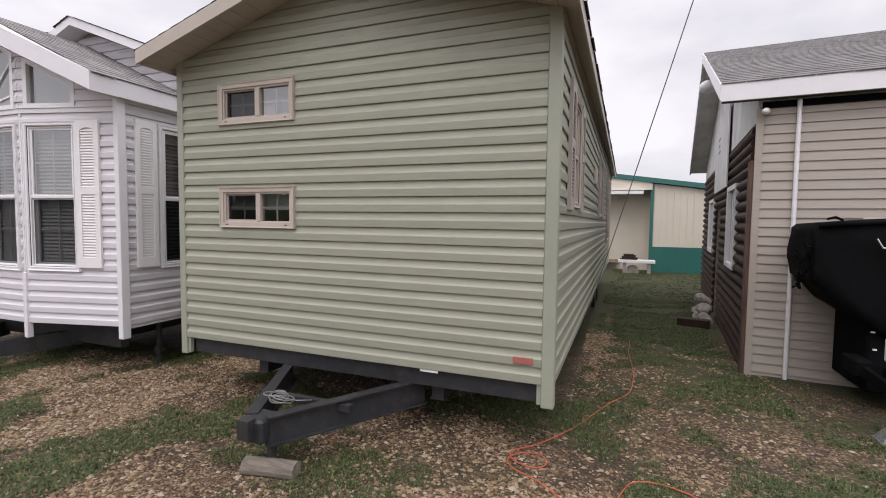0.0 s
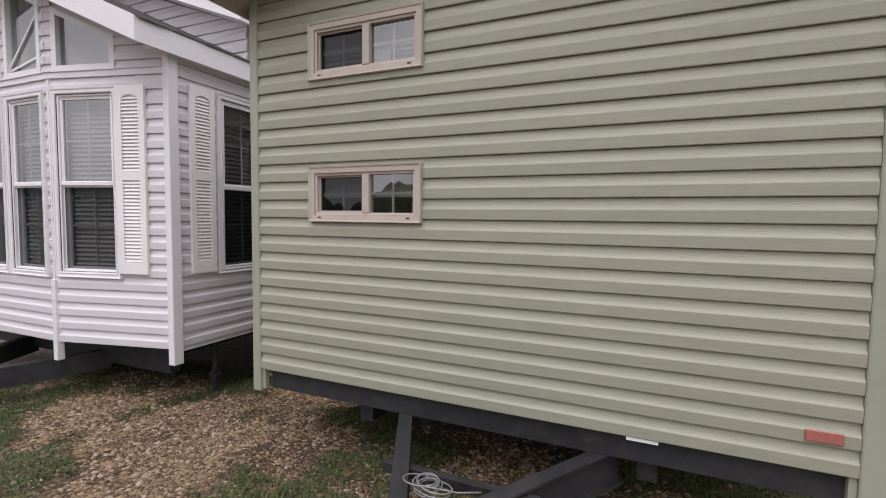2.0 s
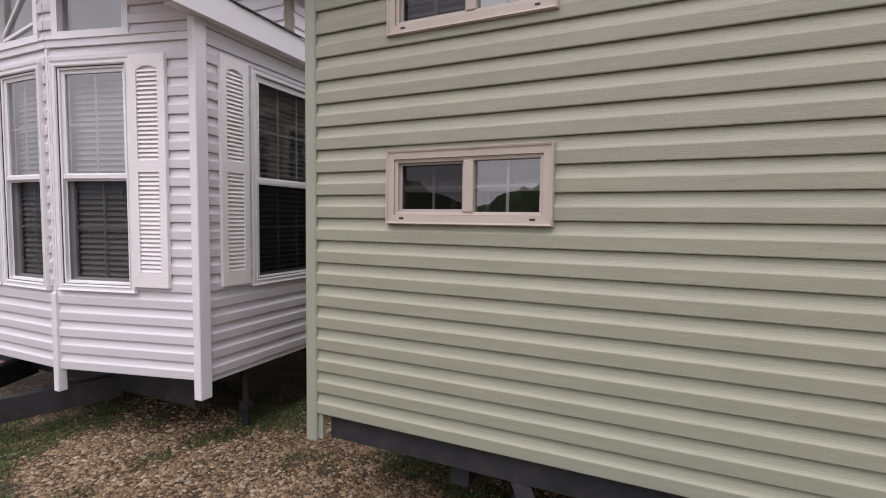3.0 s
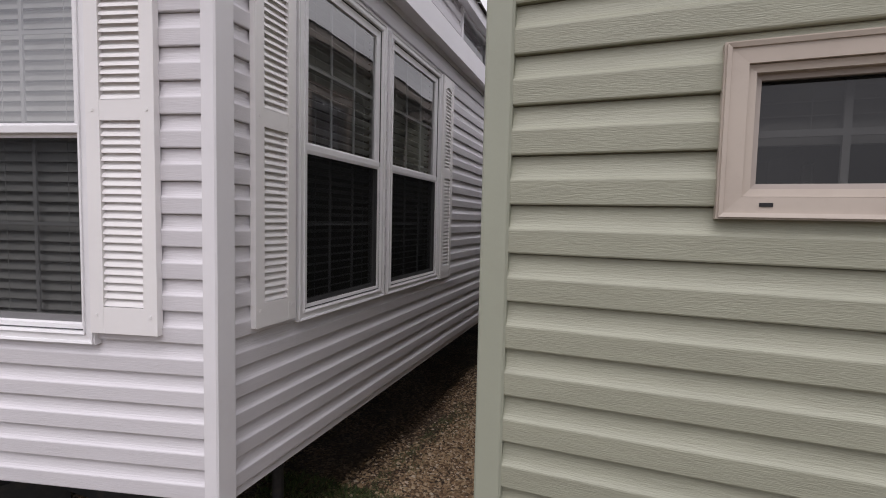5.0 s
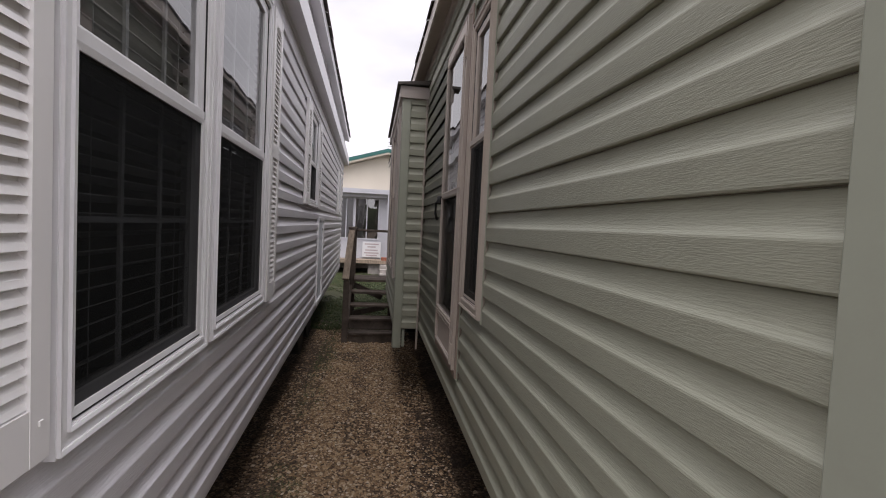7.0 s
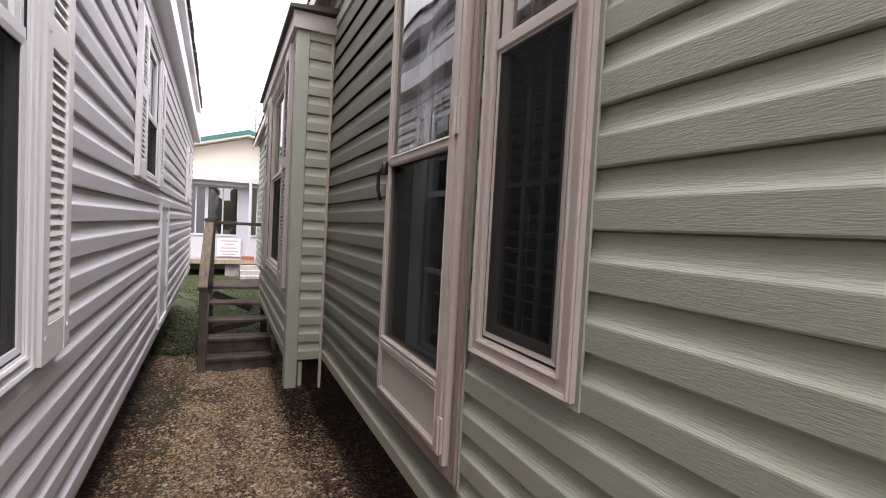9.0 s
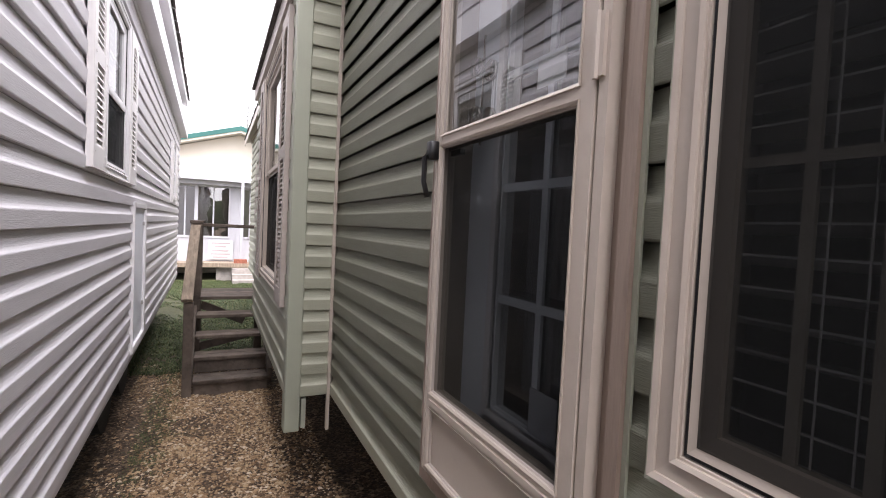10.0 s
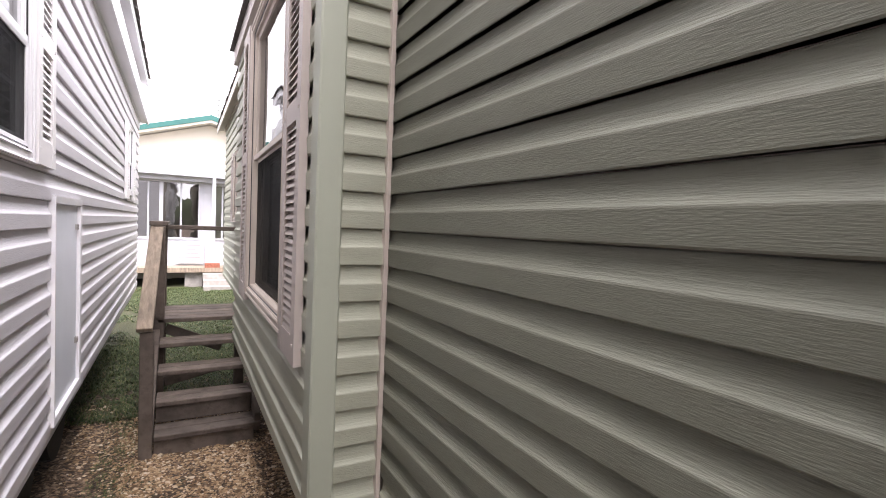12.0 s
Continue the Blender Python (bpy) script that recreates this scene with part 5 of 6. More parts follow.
# ---- cream house with a white porch at the end of the passage ----
HY0 = 20.3
house = thing("porch_house", (-4.0, 23, -0.25), "cream metal-clad house with green roof trim and white porch", "house")
bm = bmesh.new()
box(bm, -8.2, -0.6, HY0 + 1.3, HY0 + 8, -0.3, 2.75)
part("wall", bm, M_CREAM, house)
PXR, PZR, psl = -4.0, 4.02, 0.30
bm = bmesh.new()
v = [bm.verts.new(p) for p in ((-8.2, HY0, 2.72), (-0.2, HY0, 2.72), (PXR, HY0, PZR - 0.02), (-8.2, HY0 + 0.1, 2.72), (-0.2, HY0 + 0.1, 2.72), (PXR, HY0 + 0.1, PZR - 0.02))]
bm.faces.new((v[0], v[1], v[2])), bm.faces.new((v[5], v[4], v[3]))
for a, b, c, d in ((0, 1, 4, 3), (1, 2, 5, 4), (2, 0, 3, 5)):
    bm.faces.new((v[a], v[b], v[c], v[d]))
part("gable", bm, M_CREAM, house)
for sgn, xe in ((-1, -8.7), (1, 0.2)):
    z = PZR - abs(xe - PXR) * psl
    bm = bmesh.new()
    hexa(bm, [(xe, HY0 - 0.35, z), (PXR, HY0 - 0.35, PZR), (PXR, HY0 + 8, PZR), (xe, HY0 + 8, z), (xe, HY0 - 0.35, z + 0.06), (PXR, HY0 - 0.35, PZR + 0.06), (PXR, HY0 + 8, PZR + 0.06), (xe, HY0 + 8, z + 0.06)])
    part("roof", bm, M_CREAM, house)
    bm = bmesh.new()
    hexa(bm, [(xe, HY0 - 0.37, z + 0.06), (PXR, HY0 - 0.37, PZR + 0.06), (PXR, HY0 + 8, PZR + 0.06), (xe, HY0 + 8, z + 0.06), (xe, HY0 - 0.37, z + 0.19), (PXR, HY0 - 0.37, PZR + 0.19), (PXR, HY0 + 8, PZR + 0.19), (xe, HY0 + 8, z + 0.19)])
    part("roof_trim", bm, M_TEAL, house, "green metal roof edge")
bm = bmesh.new()
box(bm, -8.2, -0.3, HY0 - 0.5, HY0 + 1.3, 2.56, 2.72)
part("porch_fascia", bm, M_PORCH, house)
bm = bmesh.new()
box(bm, -8.2, -0.3, HY0 - 0.3, HY0 + 1.3, 2.44, 2.56)
part("porch_beam", bm, M_PORCH, house)
PF = Face(-8.2, HY0 - 0.05, 1, 0)
pw = [(0.9, 1.75, 0.95, 2.40), (2.0, 2.35, 0.95, 2.40), (2.55, 3.05, 0.95, 2.40), (3.12, 3.95, 0.95, 2.40), (4.35, 4.7, 0.95, 2.40), (4.9, 5.8, 0.95, 2.40)]
bm = core(PF, 0, 7.9, 0.22, 2.44, pw, 0.12)
part("porch_wall", bm, M_PORCH, house)
for a, b, c, d in pw:
    bm = bmesh.new()
    frame_ring(bm, PF, a - 0.04, b + 0.04, c - 0.04, d + 0.04, 0.05, -0.06, 0.03)
    w = part("window", bm, M_PORCH, house)
    pane(PF, a, b, c, d, -0.03, M_GLASS, w)
    bm = bmesh.new()
    fbox(bm, PF, (a + b) / 2 - 0.02, (a + b) / 2 + 0.02, -0.04, 0.01, c, d)
    part("mullion", bm, M_PORCH, w)
bm = bmesh.new()
box(bm, -8.1, -0.4, HY0 + 1.1, HY0 + 1.25, 0.2, 2.44)
part("porch_back", bm, M_ROOM, house)
bm = bmesh.new()
box(bm, -8.3, -0.2, HY0 - 0.75, HY0 + 1.3, 0.1, 0.22)
part("porch_deck", bm, M_WOOD_LIGHT, house, "weathered wooden porch deck")
for x in (-6.6, -4.35, -2.2):
    bm = bmesh.new()
    box(bm, x - 0.2, x + 0.2, HY0 - 0.6, HY0 - 0.2, -0.32, 0.1)
    part("pier", bm, M_CONCRETE, house, "concrete block pier")
bm = bmesh.new()
box(bm, -3.95, -3.87, HY0 - 0.5, HY0 - 0.42, 0.22, 2.56)
part("porch_post", bm, M_PORCH, house)
for i in range(3):
    bm = bmesh.new()
    box(bm, -4.15, -3.2, HY0 - 1.05 - 0.28 * (2 - i) * 0.9, HY0 - 0.76, -0.3 + 0.0, -0.18 + 0.13 * i)
    part("porch_step", bm, M_CONCRETE, house)
bm = bmesh.new()
box(bm, -4.1, -3.75, HY0 - 0.74, HY0 - 0.55, 0.22, 0.33)
tagged(part("brick_stack", bm, M_BRICK), "stack of red bricks on the porch deck", "bricks")
bm = bmesh.new()
box(bm, -4.78, -4.12, HY0 - 0.12, HY0 - 0.085, 0.28, 0.84)
sign = tagged(part("sign", bm, M_PLATE), "white notice board with printed lines, unreadable", "sign")
for i, (w, z) in enumerate(((0.5, 0.76), (0.3, 0.66), (0.44, 0.54), (0.52, 0.44), (0.4, 0.35))):
    bm = bmesh.new()
    box(bm, -4.45 - w / 2, -4.45 + w / 2, HY0 - 0.125, HY0 - 0.121, z - 0.025, z + 0.02)
    part("text_line", bm, M_INK, sign)
antenna = thing("tv_antenna", (-3.75, 21.5, 4.1), "pale metal television antenna on the house roof", "antenna")
bm = bmesh.new()
tube(bm, [(-3.75, 21.5, 4.0), (-3.75, 21.5, 5.2)], 0.02)
part("mast", bm, M_CABLE, antenna)
for i in range(5):
    bm = bmesh.new()
    z = 4.55 + 0.14 * i
    tube(bm, [(-4.0 + 0.03 * i, 21.5, z), (-3.5 - 0.03 * i, 21.5, z)], 0.012)
    part("element", bm, M_CABLE, antenna)

# ---- cream and green metal shed behind the grass strip ----
shed = thing("metal_shed", (4, 22, -0.2), "cream ribbed metal shed with green base, corners and roof edge", "shed")
SF = Face(0.9, 19.2, 1, 0)
bm = bmesh.new()
hexa(bm, [(0.91, 19.22, -0.3), (8.8, 19.22, -0.3), (8.8, 27, -0.3), (0.91, 27, -0.3), (0.91, 19.22, 3.14), (8.8, 19.22, 2.03), (8.8, 27, 2.03), (0.91, 27, 3.14)])
part("body", bm, M_CREAM, shed)
for i in range(36):
    s = 0.12 + i * 0.22
    bm = bmesh.new()
    fbox(bm, SF, s - 0.025, s + 0.025, 0, 0.02, 0.78, 3.1 - 0.141 * s)
    part("rib", bm, M_CREAM, shed)
    bm = bmesh.new()
    fbox(bm, SF, s - 0.025, s + 0.025, 0.012, 0.03, -0.28, 0.74)
    part("rib", bm, M_TEAL, shed)
bm = bmesh.new()
fbox(bm, SF, 0, 7.9, -0.01, 0.014, -0.3, 0.78)
part("base_panel", bm, M_TEAL, shed, "teal green base panel")
bm = bmesh.new()
fbox(bm, SF, -0.05, 0.06, -0.05, 0.034, -0.3, 3.1)
part("corner_trim", bm, M_TEAL, shed)
bm = bmesh.new()
box(bm, -3.0, 0.9, 19.9, 20.0, -0.3, 3.14)
part("recessed_wall", bm, M_CREAM, shed)
for i in range(18):
    bm = bmesh.new()
    box(bm, -2.9 + i * 0.21, -2.85 + i * 0.21, 19.87, 19.9, -0.28, 3.1)
    part("rib", bm, M_CREAM, shed)
bm = bmesh.new()
hexa(bm, [(-3.2, 19.05, 3.74), (9.2, 19.05, 2.0), (9.2, 27.3, 2.0), (-3.2, 27.3, 3.74), (-3.2, 19.05, 3.91), (9.2, 19.05, 2.18), (9.2, 27.3, 2.18), (-3.2, 27.3, 3.91)])
part("roof", bm, M_TEAL, shed, "green metal roof")
bm = bmesh.new()
hexa(bm, [(-3.0, 19.12, 2.9), (0.9, 19.12, 2.9), (0.9, 19.2, 2.9), (-3.0, 19.2, 2.9), (-3.0, 19.12, 3.71), (0.9, 19.12, 3.16), (0.9, 19.2, 3.16), (-3.0, 19.2, 3.71)])
part("gable_board", bm, M_CREAM, shed)
bm = bmesh.new()
box(bm, -1.2, 0.6, 18.9, 19.86, 2.74, 2.86)
part("canopy", bm, M_WINDOW, shed, "white flat canopy")

table = thing("picnic_bench", (0.35, 18.6, -0.2), "white-topped outdoor bench with dark stacked things on it", "bench")
bm = bmesh.new()
box(bm, -0.2, 1.05, 18.35, 18.8, 0.2, 0.31)
part("top", bevelled(bm, 0.01), M_WINDOW, table)
for x in (0.02, 0.85):
    bm = bmesh.new()
    box(bm, x - 0.06, x + 0.06, 18.42, 18.7, -0.24, 0.2)
    part("leg", bm, M_CONCRETE, table)
random.seed(3)
for i in range(5):
    bm = bmesh.new()
    w = 0.3 - 0.03 * i
    box(bm, 0.15 - w + 0.05 * (i % 2), 0.15 + w + 0.05 * (i % 2), 18.42, 18.7, 0.312 + i * 0.042, 0.348 + i * 0.042)
    tagged(part("roof_tile" if i % 2 else "plank_offcut", bm, M_LOG if i % 2 else M_STEEL), "dark flat offcut stacked on the bench", "offcut", "stacked offcuts")
bm = bmesh.new()
tube(bm, [(0.3, 18.5, -0.1), (0.3, 18.62, -0.1)], 0.22, 16)
tagged(part("hubcap", bm, M_STONE), "grey round wheel trim leaning under the bench", "wheel trim")

# ---- log-sided house with a grey roof ----
lodge = thing("log_house", (4.5, 10, -0.1), "house with brown half-log side, beige vinyl front and grey roof", "house")
NX, NY0, NY1 = 1.37, 6.28, 14.2
LZ0, LZT = -0.16, 2.78
D = Face(NX, NY1, 0, -1)
def yd(y):
    return NY1 - y
lh = [(yd(8.6), yd(7.6), 1.0, 2.2), (yd(12.2), yd(11.1), 1.05, 2.15), (yd(10.7), yd(9.85), LZ0, 2.0)]
side = part("log_wall", core(D, 0, yd(NY0), LZ0, 2.95, lh, 0.15), M_WALLCORE, lodge)
r = 0.07
z = LZ0
while z < LZT:
    spans = [(0.0, yd(NY0) - 0.14)]
    for h in sorted(h for h in lh if h[2] < z + r and h[3] > z + r):
        a, b = spans.pop()
        spans += [(a, h[0]), (h[1], b)]
    for a, b in spans:
        bm = bmesh.new()
        rows = []
        for s in (a, b):
            rows.append([bm.verts.new(D.p(s, 0.05 * math.sin(math.pi * k / 8) ** 0.8, z + 2 * r * k / 8 * 0.985)) for k in range(9)])
        for k in range(8):
            bm.faces.new((rows[0][k], rows[0][k + 1], rows[1][k + 1], rows[1][k]))
        bm.faces.new((rows[0][8], rows[0][0], rows[1][0], rows[1][8]))
        bm.faces.new(rows[0]), bm.faces.new(rows[1][::-1])
        part("log", bm, M_LOG, side, smooth=False)
    z += 2 * r
bm = bmesh.new()
fbox(bm, D, yd(NY0) - 0.13, yd(NY0) + 0.0, 0.0, 0.07, LZ0, 2.36)
part("corner_board", bevelled(bm, 0.01), M_BOARD, lodge, "worn reddish-brown corner board")
bm = bmesh.new()
fbox(bm, D, yd(10.74), yd(9.81), -0.1, -0.05, LZ0, 2.05)
part("door", bm, M_LOG, lodge, "dark brown door")
for a, b, c, d in lh[:2]:
    bm = bmesh.new()
    frame_ring(bm, D, a - 0.01, b + 0.01, c - 0.01, d + 0.01, 0.065, -0.1, 0.06)
    w = part("window", bm, M_WINDOW, lodge, "white-framed window")
    pane(D, a + 0.07, b - 0.07, c + 0.07, d - 0.07, 0.0, M_GLASS, w)
    bm = bmesh.new()
    fbox(bm, D, (a + b) / 2 - 0.03, (a + b) / 2 + 0.03, -0.05, 0.03, c + 0.07, d - 0.07)
    part("mullion", bm, M_WINDOW, w)
NR, NZR, NZE = 10.2, 4.72, 3.07
nsl = (NZR - NZE) / (NR - 6.15)
bm = bmesh.new()
pts = [(NY0 - 0.0, 2.79), (NY1, 2.79), (NY1, 3.1), (NR, NZR - 0.03), (NY0, NZE + 0.03)]
a = [bm.verts.new((NX - 0.02, y, z)) for y, z in pts]
b = [bm.verts.new((NX + 0.1, y, z)) for y, z in pts]
bm.faces.new(a), bm.faces.new(b[::-1])
for i in range(5):
    bm.faces.new((a[i], a[(i + 1) % 5], b[(i + 1) % 5], b[i]))
part("gable", bm, M_PLY, lodge, "weathered white plywood gable")
bm = bmesh.new()
box(bm, NX - 0.075, NX - 0.055, 8.65, 10.8, 2.24, 3.6)
lsign = tagged(part("sign", bm, M_PLY), "faded white sign panel hung on the log wall", "sign")
for y0, y1, z in ((9.9, 10.25, 3.2), (9.95, 10.2, 3.08), (9.85, 10.2, 2.96)):
    bm = bmesh.new()
    box(bm, NX - 0.079, NX - 0.075, y0, y1, z - 0.02, z + 0.02)
    part("text_line", bm, M_CABLE, lsign)
# beige front
E = Face(NX, NY0, 1, 0)
ef = part("front_wall", core(E, 0.151, 9.0, LZ0, 3.0, []), M_WALLCORE, lodge)
siding(E, 0.0, 9.0, LZ0, 2.93, 0.104, M_BEIGE, ef, prof=LAP)
# near-black strip puts the shade under the soffit onto the wall
bm = bmesh.new()
fbox(bm, E, 0.02, 9.0, 0.02, 0.03, 2.93, 3.0)
part("soffit_shade_band", bm, M_TARP, lodge)
bm = bmesh.new()
fbox(bm, E, -0.03, 0.04, 0.0, 0.03, LZ0, 2.93)
part("corner_trim", bm, M_BEIGE, lodge)
bm = bmesh.new()
fbox(bm, E, 0.335, 0.377, 0.02, 0.07, LZ0 + 0.02, 3.0)
part("downpipe", bevelled(bm, 0.012), M_WINDOW, lodge, "white square downpipe")
bm = bmesh.new()
fbox(bm, E, 0.95, 1.25, 0.018, 0.05, 1.45, 1.72)
part("meter_base", bevelled(bm, 0.012), M_BEIGE, lodge)
# roof: front and back slopes, ridge along x
for ya_, za_ in ((6.12, NZE), (14.4, NZR - (14.4 - NR) * nsl)):
    bm = bmesh.new()
    hexa(bm, [(NX - 0.38, ya_, za_), (11, ya_, za_), (11, NR, NZR), (NX - 0.38, NR, NZR), (NX - 0.38, ya_, za_ + 0.13), (11, ya_, za_ + 0.13), (11, NR, NZR + 0.13), (NX - 0.38, NR, NZR + 0.13)])
    part("roof_deck", bm, M_PLY, lodge)
shingles(lodge, 6.08, NZE + 0.13, NR, NZR + 0.147, NX - 0.4, 9.0, M_SHINGLE, 0.15, 0.31, axis="y")
bm = bmesh.new()
box(bm, NX - 0.40, 11, 6.09, 6.12, NZE - 0.06, NZE + 0.14)
part("eave_fascia", bm, M_WINDOW, lodge, "white metal eave fascia")
bm = bmesh.new()
box(bm, NX - 0.38, 11, 6.12, NY0 - 0.018, NZE - 0.05, NZE - 0.03)
part("soffit", bm, M_WOOD, lodge)
for ya_, za_ in ((6.1, NZE), (14.4, NZR - (14.4 - NR) * nsl)):
    bm = bmesh.new()
    hexa(bm, [(NX - 0.41, ya_, za_ - 0.04), (NX - 0.38, ya_, za_ - 0.04), (NX - 0.38, NR, NZR - 0.04), (NX - 0.41, NR, NZR - 0.04), (NX - 0.41, ya_, za_ + 0.14), (NX - 0.38, ya_, za_ + 0.14), (NX - 0.38, NR, NZR + 0.14), (NX - 0.41, NR, NZR + 0.14)])
    part("rake_fascia", bm, M_WINDOW, lodge)
# lamps on the log house
flood = thing("yard_lamp", (1.02, 9.3, 4.0), "white dome yard lamp under the gable edge, unlit", "lamp")
bm = bmesh.new()
bmesh.ops.create_uvsphere(bm, u_segments=14, v_segments=8, radius=0.14, matrix=Matrix.Translation((1.02, 9.3, 4.0)) @ Matrix.Diagonal((1, 1, 0.8, 1)))
part("shade", bm, M_PLATE, flood, smooth=True)
bm = bmesh.new()
tube(bm, [(1.02, 9.3, 4.05), (1.02, 9.3, 4.16), (1.36, 9.3, 4.16)], 0.025, 8)
part("bracket", bm, M_CABLE, flood)
spot = thing("spotlight", (1.42, 6.2, 2.92), "small white spotlight under the eave", "lamp")
bm = bmesh.new()
tube(bm, [(1.43, 6.24, 2.9), (1.4, 6.12, 2.87)], 0.036, 10)
part("head", bm, M_PLATE, spot, smooth=True)
turn = Matrix.Translation((1.37, 6.28, 0)) @ pose(0, 0, 0, 0, 0, -4.4) @ Matrix.Translation((-1.37, -6.28, 0))
for ob in (lodge, lsign, flood, spot):
    ob.matrix_basis = turn @ ob.matrix_basis
# stones and a plank at the foot of the log wall
random.seed(8)
for i in range(5):
    bm = bmesh.new()
    bmesh.ops.create_icosphere(bm, subdivisions=2, radius=0.16)
    for vv in bm.verts:
        vv.co *= 0.8 + 0.4 * noise.noise(vv.co * 6 + Vector((i * 7, 0, 0)))
    zz = (0.0, 0.0, 0.16, 0.3, 0.0)[i]
    yy = (9.3, 9.65, 9.5, 9.6, 10.1)[i]
    ob = part("field_stone", bm, M_STONE)
    ob.location = (1.36, yy, ground_z(1.36, yy) + 0.08 + zz)
    tagged(ob, "pale rough field stone piled by the log wall", "stone", "stones by the log wall")
bm = bmesh.new()
beam(bm, (0.9, 9.0, ground_z(0.9, 9.0) + 0.07), (1.38, 8.9, ground_z(1.38, 8.9) + 0.07), 0.18, 0.14)
tagged(part("timber_offcut", bevelled(bm, 0.01), M_LOG), "dark timber offcut lying on the grass", "timber")

# ---- black covered trailer beside the beige wall ----
cart = thing("utility_trailer", (2.4, 5.4, -0.1), "utility trailer under a torn black vinyl cover with white jack", "trailer")
TY = 5.3
bm = bmesh.new()
pr = [(x + 0.06 * (x < 3), z) for x, z in ((1.57, 1.3), (1.58, 1.6), (1.63, 1.655), (3.6, 1.80), (3.6, 0.35), (2.2, 0.62), (1.85, 0.86), (1.66, 1.05), (1.6, 1.1))]
a = [bm.verts.new((x, TY, z)) for x, z in pr]
b = [bm.verts.new((x + 0.04, TY + 0.85, z)) for x, z in pr]
for i in range(len(pr)):
    bm.faces.new((a[i], a[(i + 1) % len(pr)], b[(i + 1) % len(pr)], b[i]))
for ring in (a, b):
    for p in ((0, 1, 2, 7, 8), (2, 3, 4, 5), (2, 5, 6, 7)):
        bm.faces.new([ring[k] for k in p])
bmesh.ops.triangulate(bm, faces=bm.faces[:])
bmesh.ops.subdivide_edges(bm, edges=bm.edges[:], cuts=4, use_grid_fill=True)
for vv in bm.verts:
    vv.co += Vector((noise.noise(vv.co * 4), noise.noise(vv.co * 4 + Vector((9, 0, 0))), noise.noise(vv.co * 4 + Vector((0, 9, 0))))) * 0.03
part("cover", bm, M_TARP, cart, "wrinkled black vinyl cover", True)
bm = bmesh.new()
tube(bm, [(1.67, TY - 0.01, 1.63), (2.1, TY - 0.02, 1.665), (3.5, TY - 0.02, 1.78)], 0.02, 8)
part("cover_hem", bm, M_TARP, cart, smooth=True)
random.seed(21)
for i in range(10):
    bm = bmesh.new()
    p = Vector((1.64, TY + 0.02 + 0.02 * i, 1.42 - 0.035 * i))
    pts = [p + Vector((-0.028 * k * random.uniform(0.4, 1), 0.01 * k * random.uniform(-1, 1), 0.022 * k * random.uniform(-1.4, 1.2))) for k in range(5)]
    tube(bm, pts, 0.008 if i % 3 else 0.014, 4)
    part("torn_strap", bm, M_TARP, cart)
bm = bmesh.new()
tube(bm, [(1.72, TY - 0.02, 1.69), (1.78, TY - 0.03, 1.71), (1.84, TY - 0.02, 1.68)], 0.012, 6)
part("strap_loop", bm, M_TARP, cart)
bm = bmesh.new()
tube(bm, [(2.08, TY - 0.05, 1.52), (2.12, TY - 0.06, 1.44), (2.2, TY - 0.05, 1.43)], 0.009, 6)
part("hook", bm, M_CHROME, cart)
bm = bmesh.new()
box(bm, 2.1, 3.6, TY + 0.06, TY + 0.8, 0.1, 0.92)
part("body", bevelled(bm, 0.02), M_TARP, cart)
bm = bmesh.new()
box(bm, 1.98, 2.12, TY - 0.05, TY + 0.25, 0.26, 0.42)
part("bumper", bevelled(bm, 0.02), M_TARP, cart)
for p, q in (((2.04, 5.22, 0.33), (2.28, 4.2, 0.1)), ((2.22, 5.3, 0.33), (2.34, 4.2, 0.1))):
    bm = bmesh.new()
    beam(bm, p, q, 0.05, 0.1)
    part("tongue_beam", bevelled(bm, 0.006), M_TARP, cart)
jx, jy = 2.05, 4.72
jz = ground_z(jx, jy)
bm = bmesh.new()
tube(bm, [(jx, jy, jz + 0.05), (jx, jy, 0.56)], 0.026, 10)
part("jack_post", bm, M_TARP, cart)
bm = bmesh.new()
box(bm, jx - 0.1, jx + 0.1, jy - 0.09, jy + 0.09, jz - 0.005, jz + 0.012)
hexa(bm, [(jx - 0.09, jy - 0.08, jz + 0.012), (jx + 0.09, jy - 0.08, jz + 0.012), (jx + 0.09, jy + 0.08, jz + 0.012), (jx - 0.09, jy + 0.08, jz + 0.012), (jx - 0.04, jy - 0.04, jz + 0.1), (jx + 0.04, jy - 0.04, jz + 0.1), (jx + 0.04, jy + 0.04, jz + 0.1), (jx - 0.04, jy + 0.04, jz + 0.1)])
part("jack_foot", bm, M_CABLE, cart)
bm = bmesh.new()
box(bm, jx - 0.06, jx + 0.12, jy - 0.09, jy + 0.09, 0.52, 0.75)
part("jack_head", bevelled(bm, 0.03), M_PLATE, cart, "white plastic jack head")
bm = bmesh.new()
tube(bm, [(2.6, TY + 0.3, 0.14), (2.8, TY + 0.3, 0.14)], 0.26, 18)
part("wheel", bm, M_TYRE, cart)
for i, (x, z) in enumerate(((2.12, 0.66), (2.14, 0.5), (2.27, 0.6))):
    bm = bmesh.new()
    box(bm, x, x + 0.03, TY + 0.045, TY + 0.065, z, z + 0.014)
    part("marker_plate", bm, M_PLATE, cart)

